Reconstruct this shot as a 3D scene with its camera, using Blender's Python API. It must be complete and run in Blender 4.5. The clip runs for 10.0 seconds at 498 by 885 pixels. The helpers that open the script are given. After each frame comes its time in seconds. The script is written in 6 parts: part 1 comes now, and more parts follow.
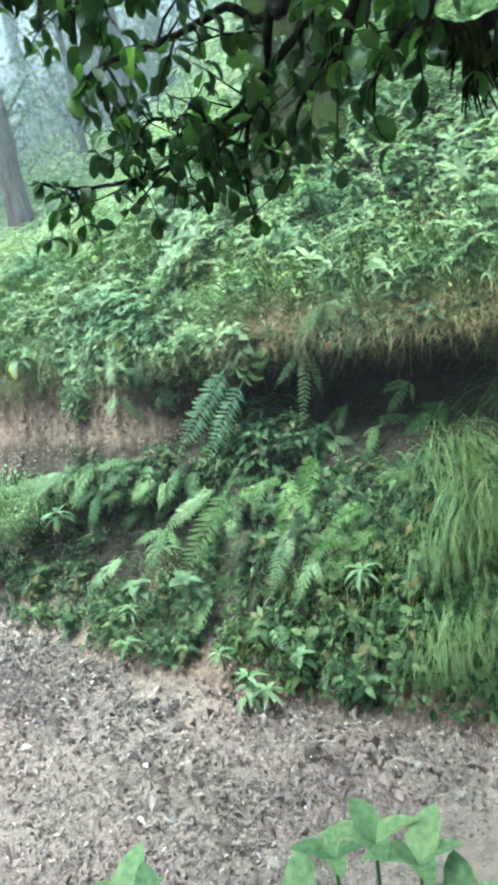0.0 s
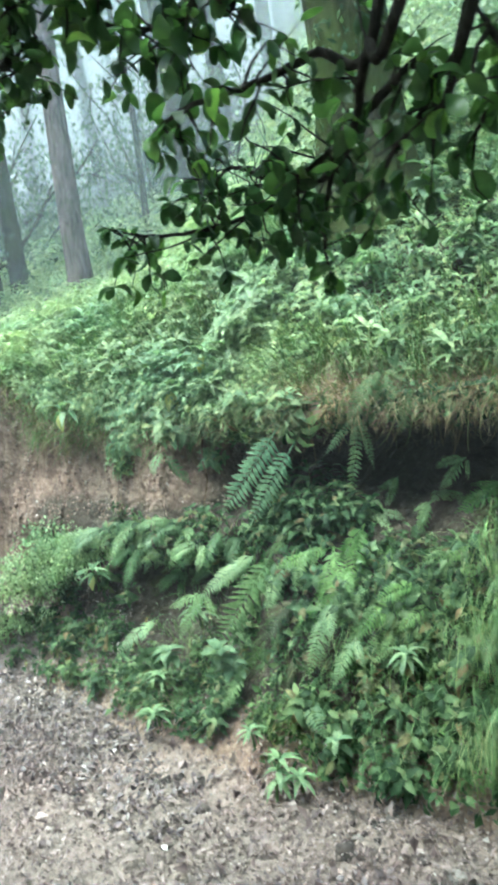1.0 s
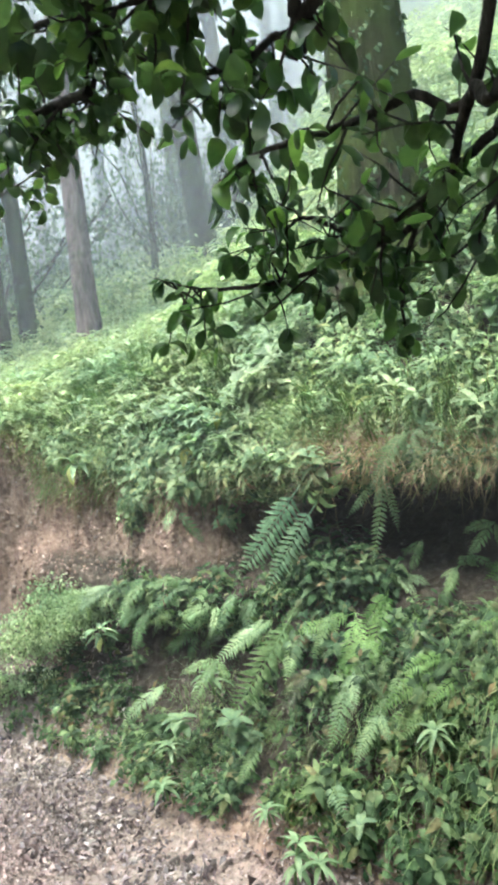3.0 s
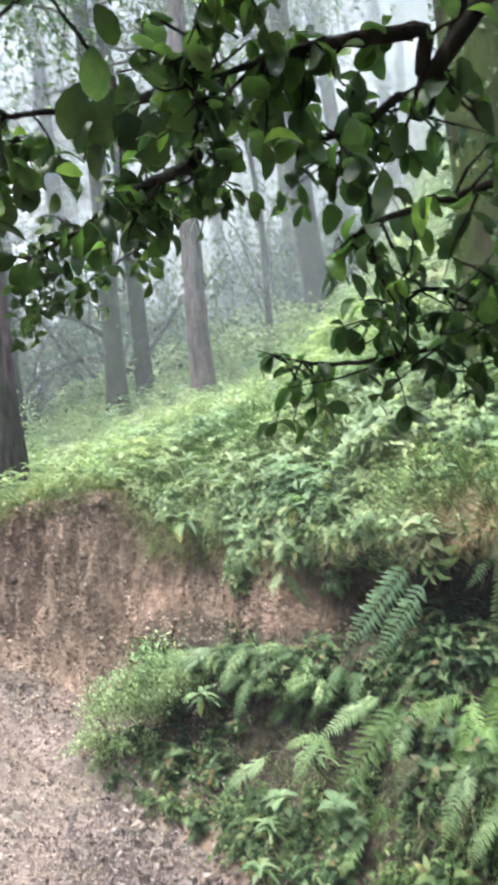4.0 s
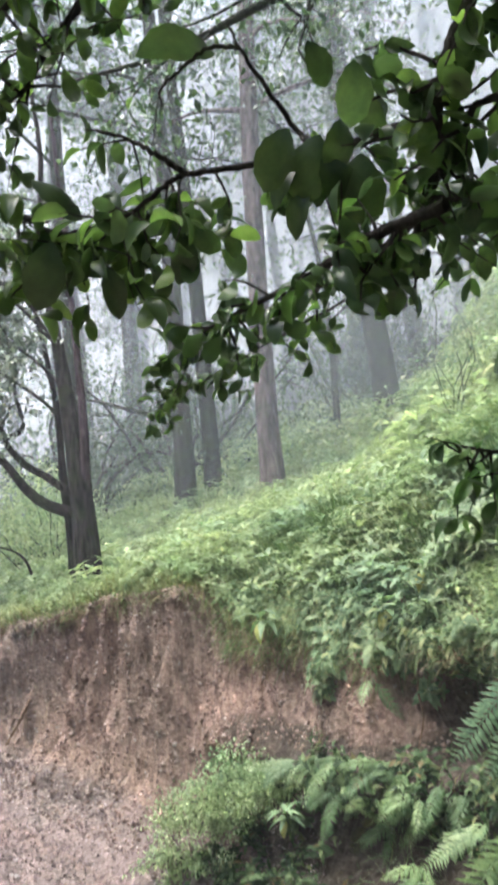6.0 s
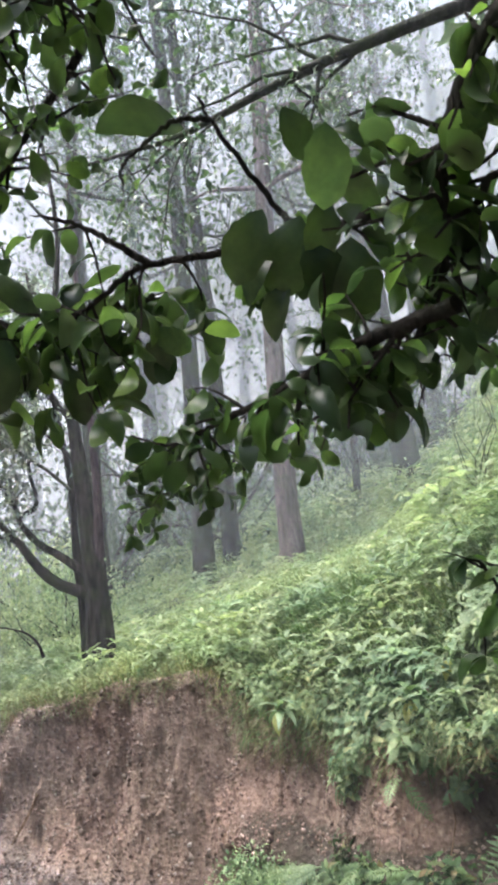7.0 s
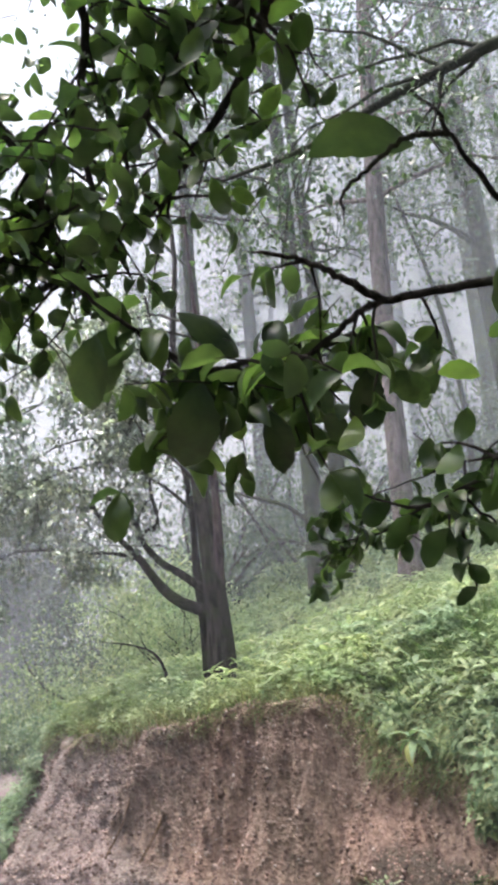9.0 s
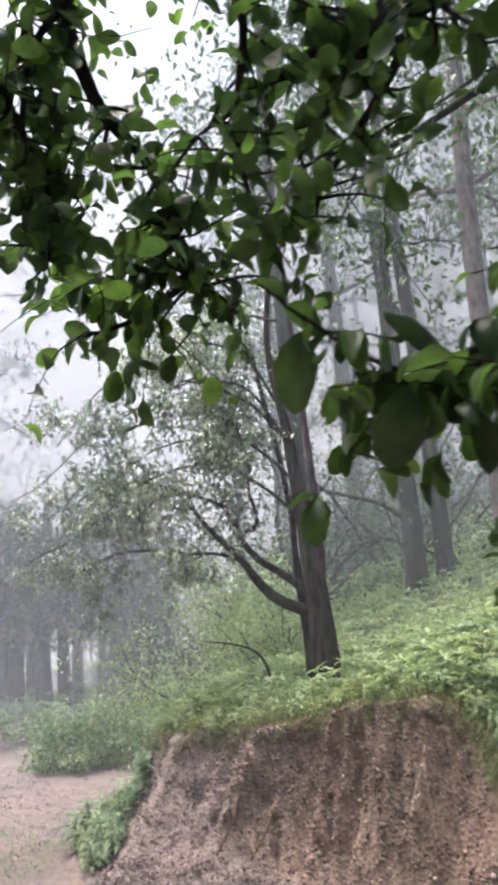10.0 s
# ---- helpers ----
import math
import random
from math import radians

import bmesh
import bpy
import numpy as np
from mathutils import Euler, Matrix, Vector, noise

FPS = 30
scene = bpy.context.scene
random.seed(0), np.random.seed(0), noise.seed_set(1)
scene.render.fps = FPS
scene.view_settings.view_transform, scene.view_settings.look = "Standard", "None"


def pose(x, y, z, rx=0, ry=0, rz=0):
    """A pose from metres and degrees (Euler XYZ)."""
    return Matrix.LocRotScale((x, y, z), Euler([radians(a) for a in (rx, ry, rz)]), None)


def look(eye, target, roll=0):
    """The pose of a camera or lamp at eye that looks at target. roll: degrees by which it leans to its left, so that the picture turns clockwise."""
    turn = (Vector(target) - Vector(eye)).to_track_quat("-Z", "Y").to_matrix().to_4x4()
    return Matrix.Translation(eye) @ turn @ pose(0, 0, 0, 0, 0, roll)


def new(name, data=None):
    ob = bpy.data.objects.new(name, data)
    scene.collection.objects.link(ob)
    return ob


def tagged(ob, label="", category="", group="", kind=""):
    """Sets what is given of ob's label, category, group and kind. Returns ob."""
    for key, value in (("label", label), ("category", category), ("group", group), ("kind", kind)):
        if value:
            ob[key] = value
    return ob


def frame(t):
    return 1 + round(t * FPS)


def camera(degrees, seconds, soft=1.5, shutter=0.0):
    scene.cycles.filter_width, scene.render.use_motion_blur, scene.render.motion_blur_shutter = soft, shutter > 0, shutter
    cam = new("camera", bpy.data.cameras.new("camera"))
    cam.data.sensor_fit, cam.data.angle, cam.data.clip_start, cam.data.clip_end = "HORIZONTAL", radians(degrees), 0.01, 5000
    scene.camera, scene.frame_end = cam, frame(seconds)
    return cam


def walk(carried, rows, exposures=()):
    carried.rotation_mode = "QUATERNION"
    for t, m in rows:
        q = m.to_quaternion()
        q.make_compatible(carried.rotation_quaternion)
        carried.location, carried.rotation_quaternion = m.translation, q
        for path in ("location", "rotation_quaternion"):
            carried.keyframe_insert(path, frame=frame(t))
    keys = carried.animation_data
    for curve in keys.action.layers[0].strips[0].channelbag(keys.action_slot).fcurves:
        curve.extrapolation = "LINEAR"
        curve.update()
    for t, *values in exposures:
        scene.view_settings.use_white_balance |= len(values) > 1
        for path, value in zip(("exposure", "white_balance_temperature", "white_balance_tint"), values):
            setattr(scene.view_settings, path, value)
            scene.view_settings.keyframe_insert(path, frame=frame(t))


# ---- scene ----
cam = camera(34.8, 10.0, 3.6, 0.5)
PATH = [
    (0, (0.424, 0.056, 1.721), (0.195, 1.984, 1.241), -10.6),
    (0.5, (0.435, 0.109, 1.713), (0.148, 2.039, 1.275), -8.0),
    (1, (0.384, 0.139, 1.711), (0.078, 2.091, 1.403), -7.4),
    (1.5, (0.316, 0.195, 1.709), (0.06, 2.158, 1.422), -8.4),
    (2, (0.364, 0.241, 1.675), (0.002, 2.199, 1.483), -11.1),
    (2.2, (0.314, 0.253, 1.696), (-0.01, 2.215, 1.489), -9.3),
    (3.3, (0.288, 0.227, 1.739), (-0.033, 2.195, 1.587), -5.2),
    (3.5, (0.286, 0.244, 1.75), (-0.132, 2.196, 1.63), -6.1),
    (4, (0.279, 0.314, 1.764), (-0.27, 2.237, 1.745), -5.2),
    (4.5, (0.267, 0.353, 1.761), (-0.415, 2.232, 1.798), -4.4),
    (5, (0.243, 0.364, 1.764), (-0.499, 2.221, 1.816), -4.4),
    (5.5, (0.166, 0.378, 1.765), (-0.508, 2.257, 1.897), -4.6),
    (5.7, (0.137, 0.369, 1.766), (-0.53, 2.247, 1.934), -4.6),
    (7, (0.131, 0.499, 1.834), (-0.562, 2.331, 2.238), -5.1),
    (7.5, (0.086, 0.47, 1.85), (-0.692, 2.265, 2.267), -4.1),
    (8, (0.099, 0.48, 1.885), (-0.795, 2.212, 2.336), -3.5),
    (8.5, (0.045, 0.525, 1.881), (-0.861, 2.253, 2.318), -3.3),
    (9, (0.035, 0.517, 1.882), (-0.894, 2.228, 2.34), -4.1),
    (9.5, (0.019, 0.473, 1.9), (-1.026, 2.118, 2.351), -4.4),
    (10, (-0.045, 0.472, 1.893), (-1.154, 2.069, 2.363), -4.0),
]
walk(cam, [(t, look(eye, target, roll)) for t, eye, target, roll in PATH], [(0.0, 3.04, 5330, -20.0), (1.0, 3.03, 5450, -19.0), (2.0, 3.08, 5800, -13.0), (3.5, 3.08, 6100, -2.0), (4.5, 2.96, 6200, 2.0), (5.5, 2.86, 6210, 5.0), (7.5, 2.67, 6300, 9.0), (8.5, 2.62, 6370, 10.0), (10.0, 2.4, 6450, 11.0)])

# ---- world, sun ----
world = bpy.data.worlds.new("overcast_sky")
scene.world = world
world.use_nodes = True
wn, wl = world.node_tree.nodes, world.node_tree.links
wn.clear()
w_out, w_bg, w_sky = wn.new("ShaderNodeOutputWorld"), wn.new("ShaderNodeBackground"), wn.new("ShaderNodeTexSky")
w_sky.sky_type, w_sky.sun_disc = "NISHITA", False
w_sky.sun_elevation, w_sky.sun_rotation = radians(71), radians(-97)
w_sky.air_density, w_sky.dust_density, w_sky.ozone_density = 1.0, 6.0, 1.5
w_bg.inputs["Strength"].default_value = 0.15
wl.new(w_sky.outputs[0], w_bg.inputs[0])
wl.new(w_bg.outputs[0], w_out.inputs[0])
sun = new("sun", bpy.data.lights.new("sun", "SUN"))
sun.data.energy, sun.data.angle, sun.data.color = 1.5, radians(60), (1.0, 0.98, 0.95)
sun.matrix_world = look((-3.4, -0.4, 10), (0, 0, 0))

# ---- materials ----


def shader(name):
    m = bpy.data.materials.new(name)
    m.use_nodes = True
    nt = m.node_tree
    nt.nodes.clear()
    return m, nt, nt.nodes, nt.links


def ramp(nodes, stops):
    r = nodes.new("ShaderNodeValToRGB")
    el = r.color_ramp.elements
    while len(el) < len(stops):
        el.new(0.5)
    for e, (p, c) in zip(el, stops):
        e.position, e.color = p, (*c, 1)
    return r


def noise_tex(nodes, links, scale, detail=4, rough=0.6, coords="Object"):
    tc, n = nodes.new("ShaderNodeTexCoord"), nodes.new("ShaderNodeTexNoise")
    n.inputs["Scale"].default_value, n.inputs["Detail"].default_value, n.inputs["Roughness"].default_value = scale, detail, rough
    links.new(tc.outputs[coords], n.inputs["Vector"])
    return n


def mix_rgb(nodes, links, fac, a, b, blend="MIX"):
    m = nodes.new("ShaderNodeMix")
    m.data_type, m.blend_type = "RGBA", blend
    for sock, v in ((m.inputs[0], fac), (m.inputs[6], a), (m.inputs[7], b)):
        if isinstance(v, (int, float)):
            sock.default_value = v
        elif isinstance(v, tuple):
            sock.default_value = (*v, 1)
        else:
            links.new(v, sock)
    return m.outputs[2]


def bump_of(nodes, links, height, strength, distance):
    b = nodes.new("ShaderNodeBump")
    b.inputs["Strength"].default_value, b.inputs["Distance"].default_value = strength, distance
    links.new(height, b.inputs["Height"])
    return b.outputs[0]


def leaf_material(name, stops, translucent=0.35, rough=0.45, own=False, blotch=30.0, gloss=0.35):
    """Leaf: colour by piece, blotches, gloss and light let through."""
    m, nt, N, L = shader(name)
    out, add = N.new("ShaderNodeOutputMaterial"), N.new("ShaderNodeMixShader")
    pb, tr = N.new("ShaderNodeBsdfPrincipled"), N.new("ShaderNodeBsdfTranslucent")
    if own:
        src = N.new("ShaderNodeObjectInfo").outputs["Random"]
    else:
        src = N.new("ShaderNodeNewGeometry").outputs["Random Per Island"]
    r = ramp(N, stops)
    L.new(src, r.inputs[0])
    n = noise_tex(N, L, blotch, 3)
    r2 = ramp(N, [(0.35, (0.62, 0.66, 0.6)), (0.65, (1.15, 1.12, 1.0))])
    L.new(n.outputs[0], r2.inputs[0])
    col = mix_rgb(N, L, 1.0, r.outputs[0], r2.outputs[0], "MULTIPLY")
    patch = ramp(N, [(0.32, (0.8, 0.92, 0.97)), (0.5, (1.0, 1.0, 1.0)), (0.7, (1.08, 1.03, 0.93))])
    L.new(noise_tex(N, L, 1.7, 3).outputs[0], patch.inputs[0])
    col = mix_rgb(N, L, 1.0, col, patch.outputs[0], "MULTIPLY")
    L.new(col, pb.inputs["Base Color"])
    pb.inputs["Roughness"].default_value = rough
    pb.inputs["Specular IOR Level"].default_value = gloss
    bright = mix_rgb(N, L, 1.0, col, (1.25, 1.4, 0.92), "MULTIPLY")
    L.new(bright, tr.inputs[0])
    add.inputs[0].default_value = translucent
    L.new(pb.outputs[0], add.inputs[1])
    L.new(tr.outputs[0], add.inputs[2])
    L.new(add.outputs[0], out.inputs[0])
    return m


def bark_material(name, dark, light, moss=(0.07, 0.1, 0.03), moss_amount=0.5, scale=6.0):
    m, nt, N, L = shader(name)
    out, pb = N.new("ShaderNodeOutputMaterial"), N.new("ShaderNodeBsdfPrincipled")
    tc, mp = N.new("ShaderNodeTexCoord"), N.new("ShaderNodeMapping")
    mp.inputs["Scale"].default_value = (1, 1, 0.22)
    n = N.new("ShaderNodeTexNoise")
    n.inputs["Scale"].default_value, n.inputs["Detail"].default_value, n.inputs["Roughness"].default_value = scale * 3, 8, 0.7
    L.new(tc.outputs["Object"], mp.inputs[0])
    L.new(mp.outputs[0], n.inputs["Vector"])
    r = ramp(N, [(0.38, dark), (0.64, light)])
    L.new(n.outputs[0], r.inputs[0])
    n2 = noise_tex(N, L, scale * 0.5, 5)
    r2 = ramp(N, [(0.62 - 0.3 * moss_amount, (0, 0, 0)), (0.75 - 0.2 * moss_amount, (1, 1, 1))])
    L.new(n2.outputs[0], r2.inputs[0])
    col = mix_rgb(N, L, r2.outputs[0], r.outputs[0], moss)
    L.new(col, pb.inputs["Base Color"])
    pb.inputs["Roughness"].default_value = 0.85
    pb.inputs["Specular IOR Level"].default_value = 0.12
    L.new(bump_of(N, L, n.outputs[0], 1.0, 0.05), pb.inputs["Normal"])
    L.new(pb.outputs[0], out.inputs[0])
    return m


def ground_material():
    """Soil whose kind follows the zone: 0 path, 1 cut earth, 2 forest floor."""
    m, nt, N, L = shader("soil")
    out, pb = N.new("ShaderNodeOutputMaterial"), N.new("ShaderNodeBsdfPrincipled")
    at = N.new("ShaderNodeAttribute")
    at.attribute_name = "zone"
    big, mid, fine = noise_tex(N, L, 1.3, 4), noise_tex(N, L, 14, 6, 0.7), noise_tex(N, L, 110, 6, 0.8)
    path = ramp(N, [(0.3, (0.09, 0.067, 0.061)), (0.5, (0.195, 0.154, 0.142)), (0.7, (0.315, 0.262, 0.245))])
    cut = ramp(N, [(0.32, (0.075, 0.048, 0.037)), (0.5, (0.195, 0.135, 0.106)), (0.68, (0.32, 0.24, 0.198))])
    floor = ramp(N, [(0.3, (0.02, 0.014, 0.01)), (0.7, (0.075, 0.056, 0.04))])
    both = mix_rgb(N, L, 0.5, mid.outputs[0], fine.outputs[0])
    tcs, stretch, streak = N.new("ShaderNodeTexCoord"), N.new("ShaderNodeMapping"), N.new("ShaderNodeTexNoise")
    stretch.inputs["Scale"].default_value = (1.0, 1.0, 0.16)
    streak.inputs["Scale"].default_value, streak.inputs["Detail"].default_value, streak.inputs["Roughness"].default_value = 34, 6, 0.65
    L.new(tcs.outputs["Object"], stretch.inputs[0])
    L.new(stretch.outputs[0], streak.inputs["Vector"])
    streaky = mix_rgb(N, L, 0.5, both, streak.outputs[0])
    for r, tone in ((path, both), (cut, streaky), (floor, both)):
        L.new(tone, r.inputs[0])
    wob = N.new("ShaderNodeMath")
    wob.operation = "MULTIPLY_ADD"
    wob.inputs[1].default_value = 0.8
    L.new(mid.outputs[0], wob.inputs[0])
    sub = N.new("ShaderNodeMath")
    sub.operation = "SUBTRACT"
    L.new(at.outputs["Fac"], sub.inputs[0])
    sub.inputs[1].default_value = 0.4
    L.new(sub.outputs[0], wob.inputs[2])
    s1, s2 = ramp(N, [(0.35, (0, 0, 0)), (0.7, (1, 1, 1))]), ramp(N, [(0.3, (0, 0, 0)), (0.6, (1, 1, 1))])
    L.new(wob.outputs[0], s1.inputs[0])
    less = N.new("ShaderNodeMath")
    less.operation = "SUBTRACT"
    less.inputs[1].default_value = 1.0
    L.new(wob.outputs[0], less.inputs[0])
    L.new(less.outputs[0], s2.inputs[0])
    c = mix_rgb(N, L, s1.outputs[0], path.outputs[0], cut.outputs[0])
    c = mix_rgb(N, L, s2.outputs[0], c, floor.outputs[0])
    stain = ramp(N, [(0.32, (0.84, 0.84, 0.78)), (0.46, (0.97, 0.96, 0.93)), (0.56, (1.05, 1.0, 0.98)), (0.7, (1.18, 1.1, 1.08))])
    L.new(big.outputs[0], stain.inputs[0])
    c = mix_rgb(N, L, 1.0, c, stain.outputs[0], "MULTIPLY")
    L.new(c, pb.inputs["Base Color"])
    pb.inputs["Roughness"].default_value = 0.9
    vor = N.new("ShaderNodeTexVoronoi")
    vor.inputs["Scale"].default_value = 41
    tcv = N.new("ShaderNodeTexCoord")
    L.new(tcv.outputs["Object"], vor.inputs["Vector"])
    rough_h = mix_rgb(N, L, 0.3, streaky, vor.outputs["Distance"])
    L.new(bump_of(N, L, rough_h, 1.0, 0.036), pb.inputs["Normal"])
    L.new(pb.outputs[0], out.inputs[0])
    return m


def plain(name, stops, rough=0.85, scale=25.0, island=True, own=False, stained=False):
    m, nt, N, L = shader(name)
    out, pb = N.new("ShaderNodeOutputMaterial"), N.new("ShaderNodeBsdfPrincipled")
    r = ramp(N, stops)
    if own:
        L.new(N.new("ShaderNodeObjectInfo").outputs["Random"], r.inputs[0])
    elif island:
        L.new(N.new("ShaderNodeNewGeometry").outputs["Random Per Island"], r.inputs[0])
    else:
        L.new(noise_tex(N, L, scale, 5).outputs[0], r.inputs[0])
    n = noise_tex(N, L, scale, 5)
    r2 = ramp(N, [(0.3, (0.65, 0.65, 0.65)), (0.7, (1.2, 1.2, 1.2))])
    L.new(n.outputs[0], r2.inputs[0])
    c = mix_rgb(N, L, 1.0, r.outputs[0], r2.outputs[0], "MULTIPLY")
    if stained:
        stain = ramp(N, [(0.32, (0.84, 0.84, 0.78)), (0.46, (0.97, 0.96, 0.93)), (0.56, (1.05, 1.0, 0.98)), (0.7, (1.18, 1.1, 1.08))])
        L.new(noise_tex(N, L, 1.3, 4).outputs[0], stain.inputs[0])
        c = mix_rgb(N, L, 1.0, c, stain.outputs[0], "MULTIPLY")
    L.new(c, pb.inputs["Base Color"])
    pb.inputs["Roughness"].default_value = rough
    L.new(bump_of(N, L, n.outputs[0], 0.4, 0.01), pb.inputs["Normal"])
    L.new(pb.outputs[0], out.inputs[0])
    return m


def mist_material(name, amount, white):
    """Thin drifting mist: most light passes, the rest is scattered."""
    m, nt, N, L = shader(name)
    out, mx, half = N.new("ShaderNodeOutputMaterial"), N.new("ShaderNodeMixShader"), N.new("ShaderNodeMixShader")
    tp, df, tl = N.new("ShaderNodeBsdfTransparent"), N.new("ShaderNodeBsdfDiffuse"), N.new("ShaderNodeBsdfTranslucent")
    n = noise_tex(N, L, 0.22, 3)
    r = ramp(N, [(0.3, (amount * 0.6,) * 3), (0.7, (amount * 1.3,) * 3)])
    L.new(n.outputs[0], r.inputs[0])
    tc, sep, mr, thin = N.new("ShaderNodeTexCoord"), N.new("ShaderNodeSeparateXYZ"), N.new("ShaderNodeMapRange"), N.new("ShaderNodeMath")
    L.new(tc.outputs["Object"], sep.inputs[0])
    L.new(sep.outputs[2], mr.inputs[0])
    for slot, value in ((1, 2.0), (2, 14.0), (3, 0.95), (4, 1.1)):
        mr.inputs[slot].default_value = value
    thin.operation = "MULTIPLY"
    L.new(r.outputs[0], thin.inputs[0])
    L.new(mr.outputs[0], thin.inputs[1])
    for b in (df, tl):
        b.inputs[0].default_value = (white * 0.97, white * 0.985, white * 1.03, 1)
    half.inputs[0].default_value = 0.5
    L.new(df.outputs[0], half.inputs[1])
    L.new(tl.outputs[0], half.inputs[2])
    L.new(thin.outputs[0], mx.inputs[0])
    L.new(tp.outputs[0], mx.inputs[1])
    L.new(half.outputs[0], mx.inputs[2])
    L.new(mx.outputs[0], out.inputs[0])
    return m


SOIL = ground_material()
HERB = leaf_material("undergrowth_leaf", [(0.0, (0.15, 0.205, 0.13)), (0.5, (0.23, 0.295, 0.2)), (0.9, (0.3, 0.36, 0.25)), (1.0, (0.33, 0.36, 0.235))], 0.42, 0.45, gloss=0.25)
SLOPE_HERB = leaf_material("slope_leaf", [(0.0, (0.175, 0.225, 0.125)), (0.5, (0.26, 0.318, 0.195)), (0.9, (0.36, 0.415, 0.275)), (1.0, (0.4, 0.41, 0.26))], 0.42, 0.45, gloss=0.25)
LIP_HERB = leaf_material("lip_leaf", [(0.0, (0.11, 0.165, 0.1)), (0.5, (0.195, 0.265, 0.165)), (0.85, (0.3, 0.375, 0.25)), (1.0, (0.33, 0.35, 0.2))], 0.42, 0.5, gloss=0.2)
# low stops darkened to stand for shadow gaps among the bank plants
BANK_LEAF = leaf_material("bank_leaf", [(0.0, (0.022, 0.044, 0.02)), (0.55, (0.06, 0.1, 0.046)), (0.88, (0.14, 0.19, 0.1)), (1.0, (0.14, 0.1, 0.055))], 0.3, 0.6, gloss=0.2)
FERN = leaf_material("fern_green", [(0.0, (0.085, 0.145, 0.065)), (1.0, (0.22, 0.3, 0.14))], 0.3, 0.5, own=True)
FERN_BRIGHT = leaf_material("fern_bright", [(0.0, (0.1, 0.18, 0.055)), (1.0, (0.17, 0.27, 0.09))], 0.35, 0.5, own=True)
FERN_PALE = leaf_material("fern_pale", [(0.0, (0.12, 0.18, 0.1)), (1.0, (0.24, 0.31, 0.18))], 0.35, 0.5, own=True)
FEATHER_LEAF = leaf_material("feather_leaf", [(0.0, (0.16, 0.22, 0.15)), (0.6, (0.31, 0.39, 0.28)), (1.0, (0.45, 0.52, 0.39))], 0.55, 0.5, gloss=0.2)
FERN_DARK = leaf_material("fern_dark", [(0.0, (0.05, 0.06, 0.03)), (1.0, (0.1, 0.085, 0.045))], 0.25, 0.6, own=True)
FERN_BLUE = leaf_material("fern_blue_green", [(0.0, (0.15, 0.23, 0.15)), (1.0, (0.2, 0.29, 0.19))], 0.2, 0.4, own=True)
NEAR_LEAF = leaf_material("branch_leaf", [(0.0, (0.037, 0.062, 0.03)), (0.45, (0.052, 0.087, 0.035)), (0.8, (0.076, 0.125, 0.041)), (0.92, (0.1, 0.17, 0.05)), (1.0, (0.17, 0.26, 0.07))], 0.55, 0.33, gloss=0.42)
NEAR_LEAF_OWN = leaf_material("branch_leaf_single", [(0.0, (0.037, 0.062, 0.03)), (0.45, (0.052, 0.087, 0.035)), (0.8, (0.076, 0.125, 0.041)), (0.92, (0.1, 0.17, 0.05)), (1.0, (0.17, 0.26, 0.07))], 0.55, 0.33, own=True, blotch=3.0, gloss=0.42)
CROWN_LEAF = leaf_material("crown_leaf", [(0.0, (0.035, 0.06, 0.032)), (1.0, (0.09, 0.13, 0.075))], 0.35, 0.28)
# near-white stops put the sparkle of wet leaves into the colour
GLINT_LEAF = leaf_material("glint_leaf", [(0.0, (0.08, 0.1, 0.08)), (0.5, (0.21, 0.24, 0.21)), (0.85, (0.46, 0.5, 0.48)), (1.0, (0.75, 0.78, 0.77))], 0.3, 0.28, gloss=0.5)
GRASS = leaf_material("grass_green", [(0.0, (0.07, 0.13, 0.05)), (0.7, (0.13, 0.2, 0.075)), (1.0, (0.22, 0.22, 0.11))], 0.25, 0.45)
LIP_GRASS = leaf_material("lip_grass_green", [(0.0, (0.07, 0.12, 0.05)), (0.7, (0.14, 0.2, 0.085)), (1.0, (0.2, 0.21, 0.1))], 0.3, 0.5, gloss=0.2)
FRINGE = leaf_material("fringe_grass", [(0.0, (0.15, 0.17, 0.075)), (0.7, (0.25, 0.27, 0.13)), (1.0, (0.3, 0.26, 0.15))], 0.35, 0.6, gloss=0.1)
CURTAIN = leaf_material("curtain_grass", [(0.0, (0.16, 0.115, 0.075)), (0.6, (0.29, 0.215, 0.145)), (1.0, (0.2, 0.24, 0.12))], 0.3, 0.6, gloss=0.1)
STRAW = leaf_material("grass_straw", [(0.0, (0.12, 0.095, 0.055)), (0.6, (0.2, 0.15, 0.09)), (1.0, (0.15, 0.19, 0.085))], 0.25, 0.6)
YELLOW = leaf_material("yellow_leaf", [(0.0, (0.34, 0.36, 0.14)), (1.0, (0.42, 0.4, 0.16))], 0.3, 0.5, own=True)
LITTER = plain("dead_leaf", [(0.0, (0.085, 0.06, 0.06)), (0.45, (0.15, 0.107, 0.103)), (0.85, (0.24, 0.188, 0.18)), (0.98, (0.32, 0.27, 0.26)), (1.0, (0.5, 0.46, 0.43))], 0.55, stained=True)
CLOD = plain("earth_clod", [(0.0, (0.095, 0.063, 0.05)), (0.6, (0.185, 0.13, 0.105)), (0.93, (0.25, 0.195, 0.17)), (1.0, (0.38, 0.33, 0.3))], 0.95, stained=True)
WET_LITTER = plain("wet_dead_leaf", [(0.0, (0.04, 0.028, 0.03)), (0.5, (0.11, 0.08, 0.086)), (0.9, (0.22, 0.175, 0.18)), (1.0, (0.5, 0.45, 0.44))], 0.4)
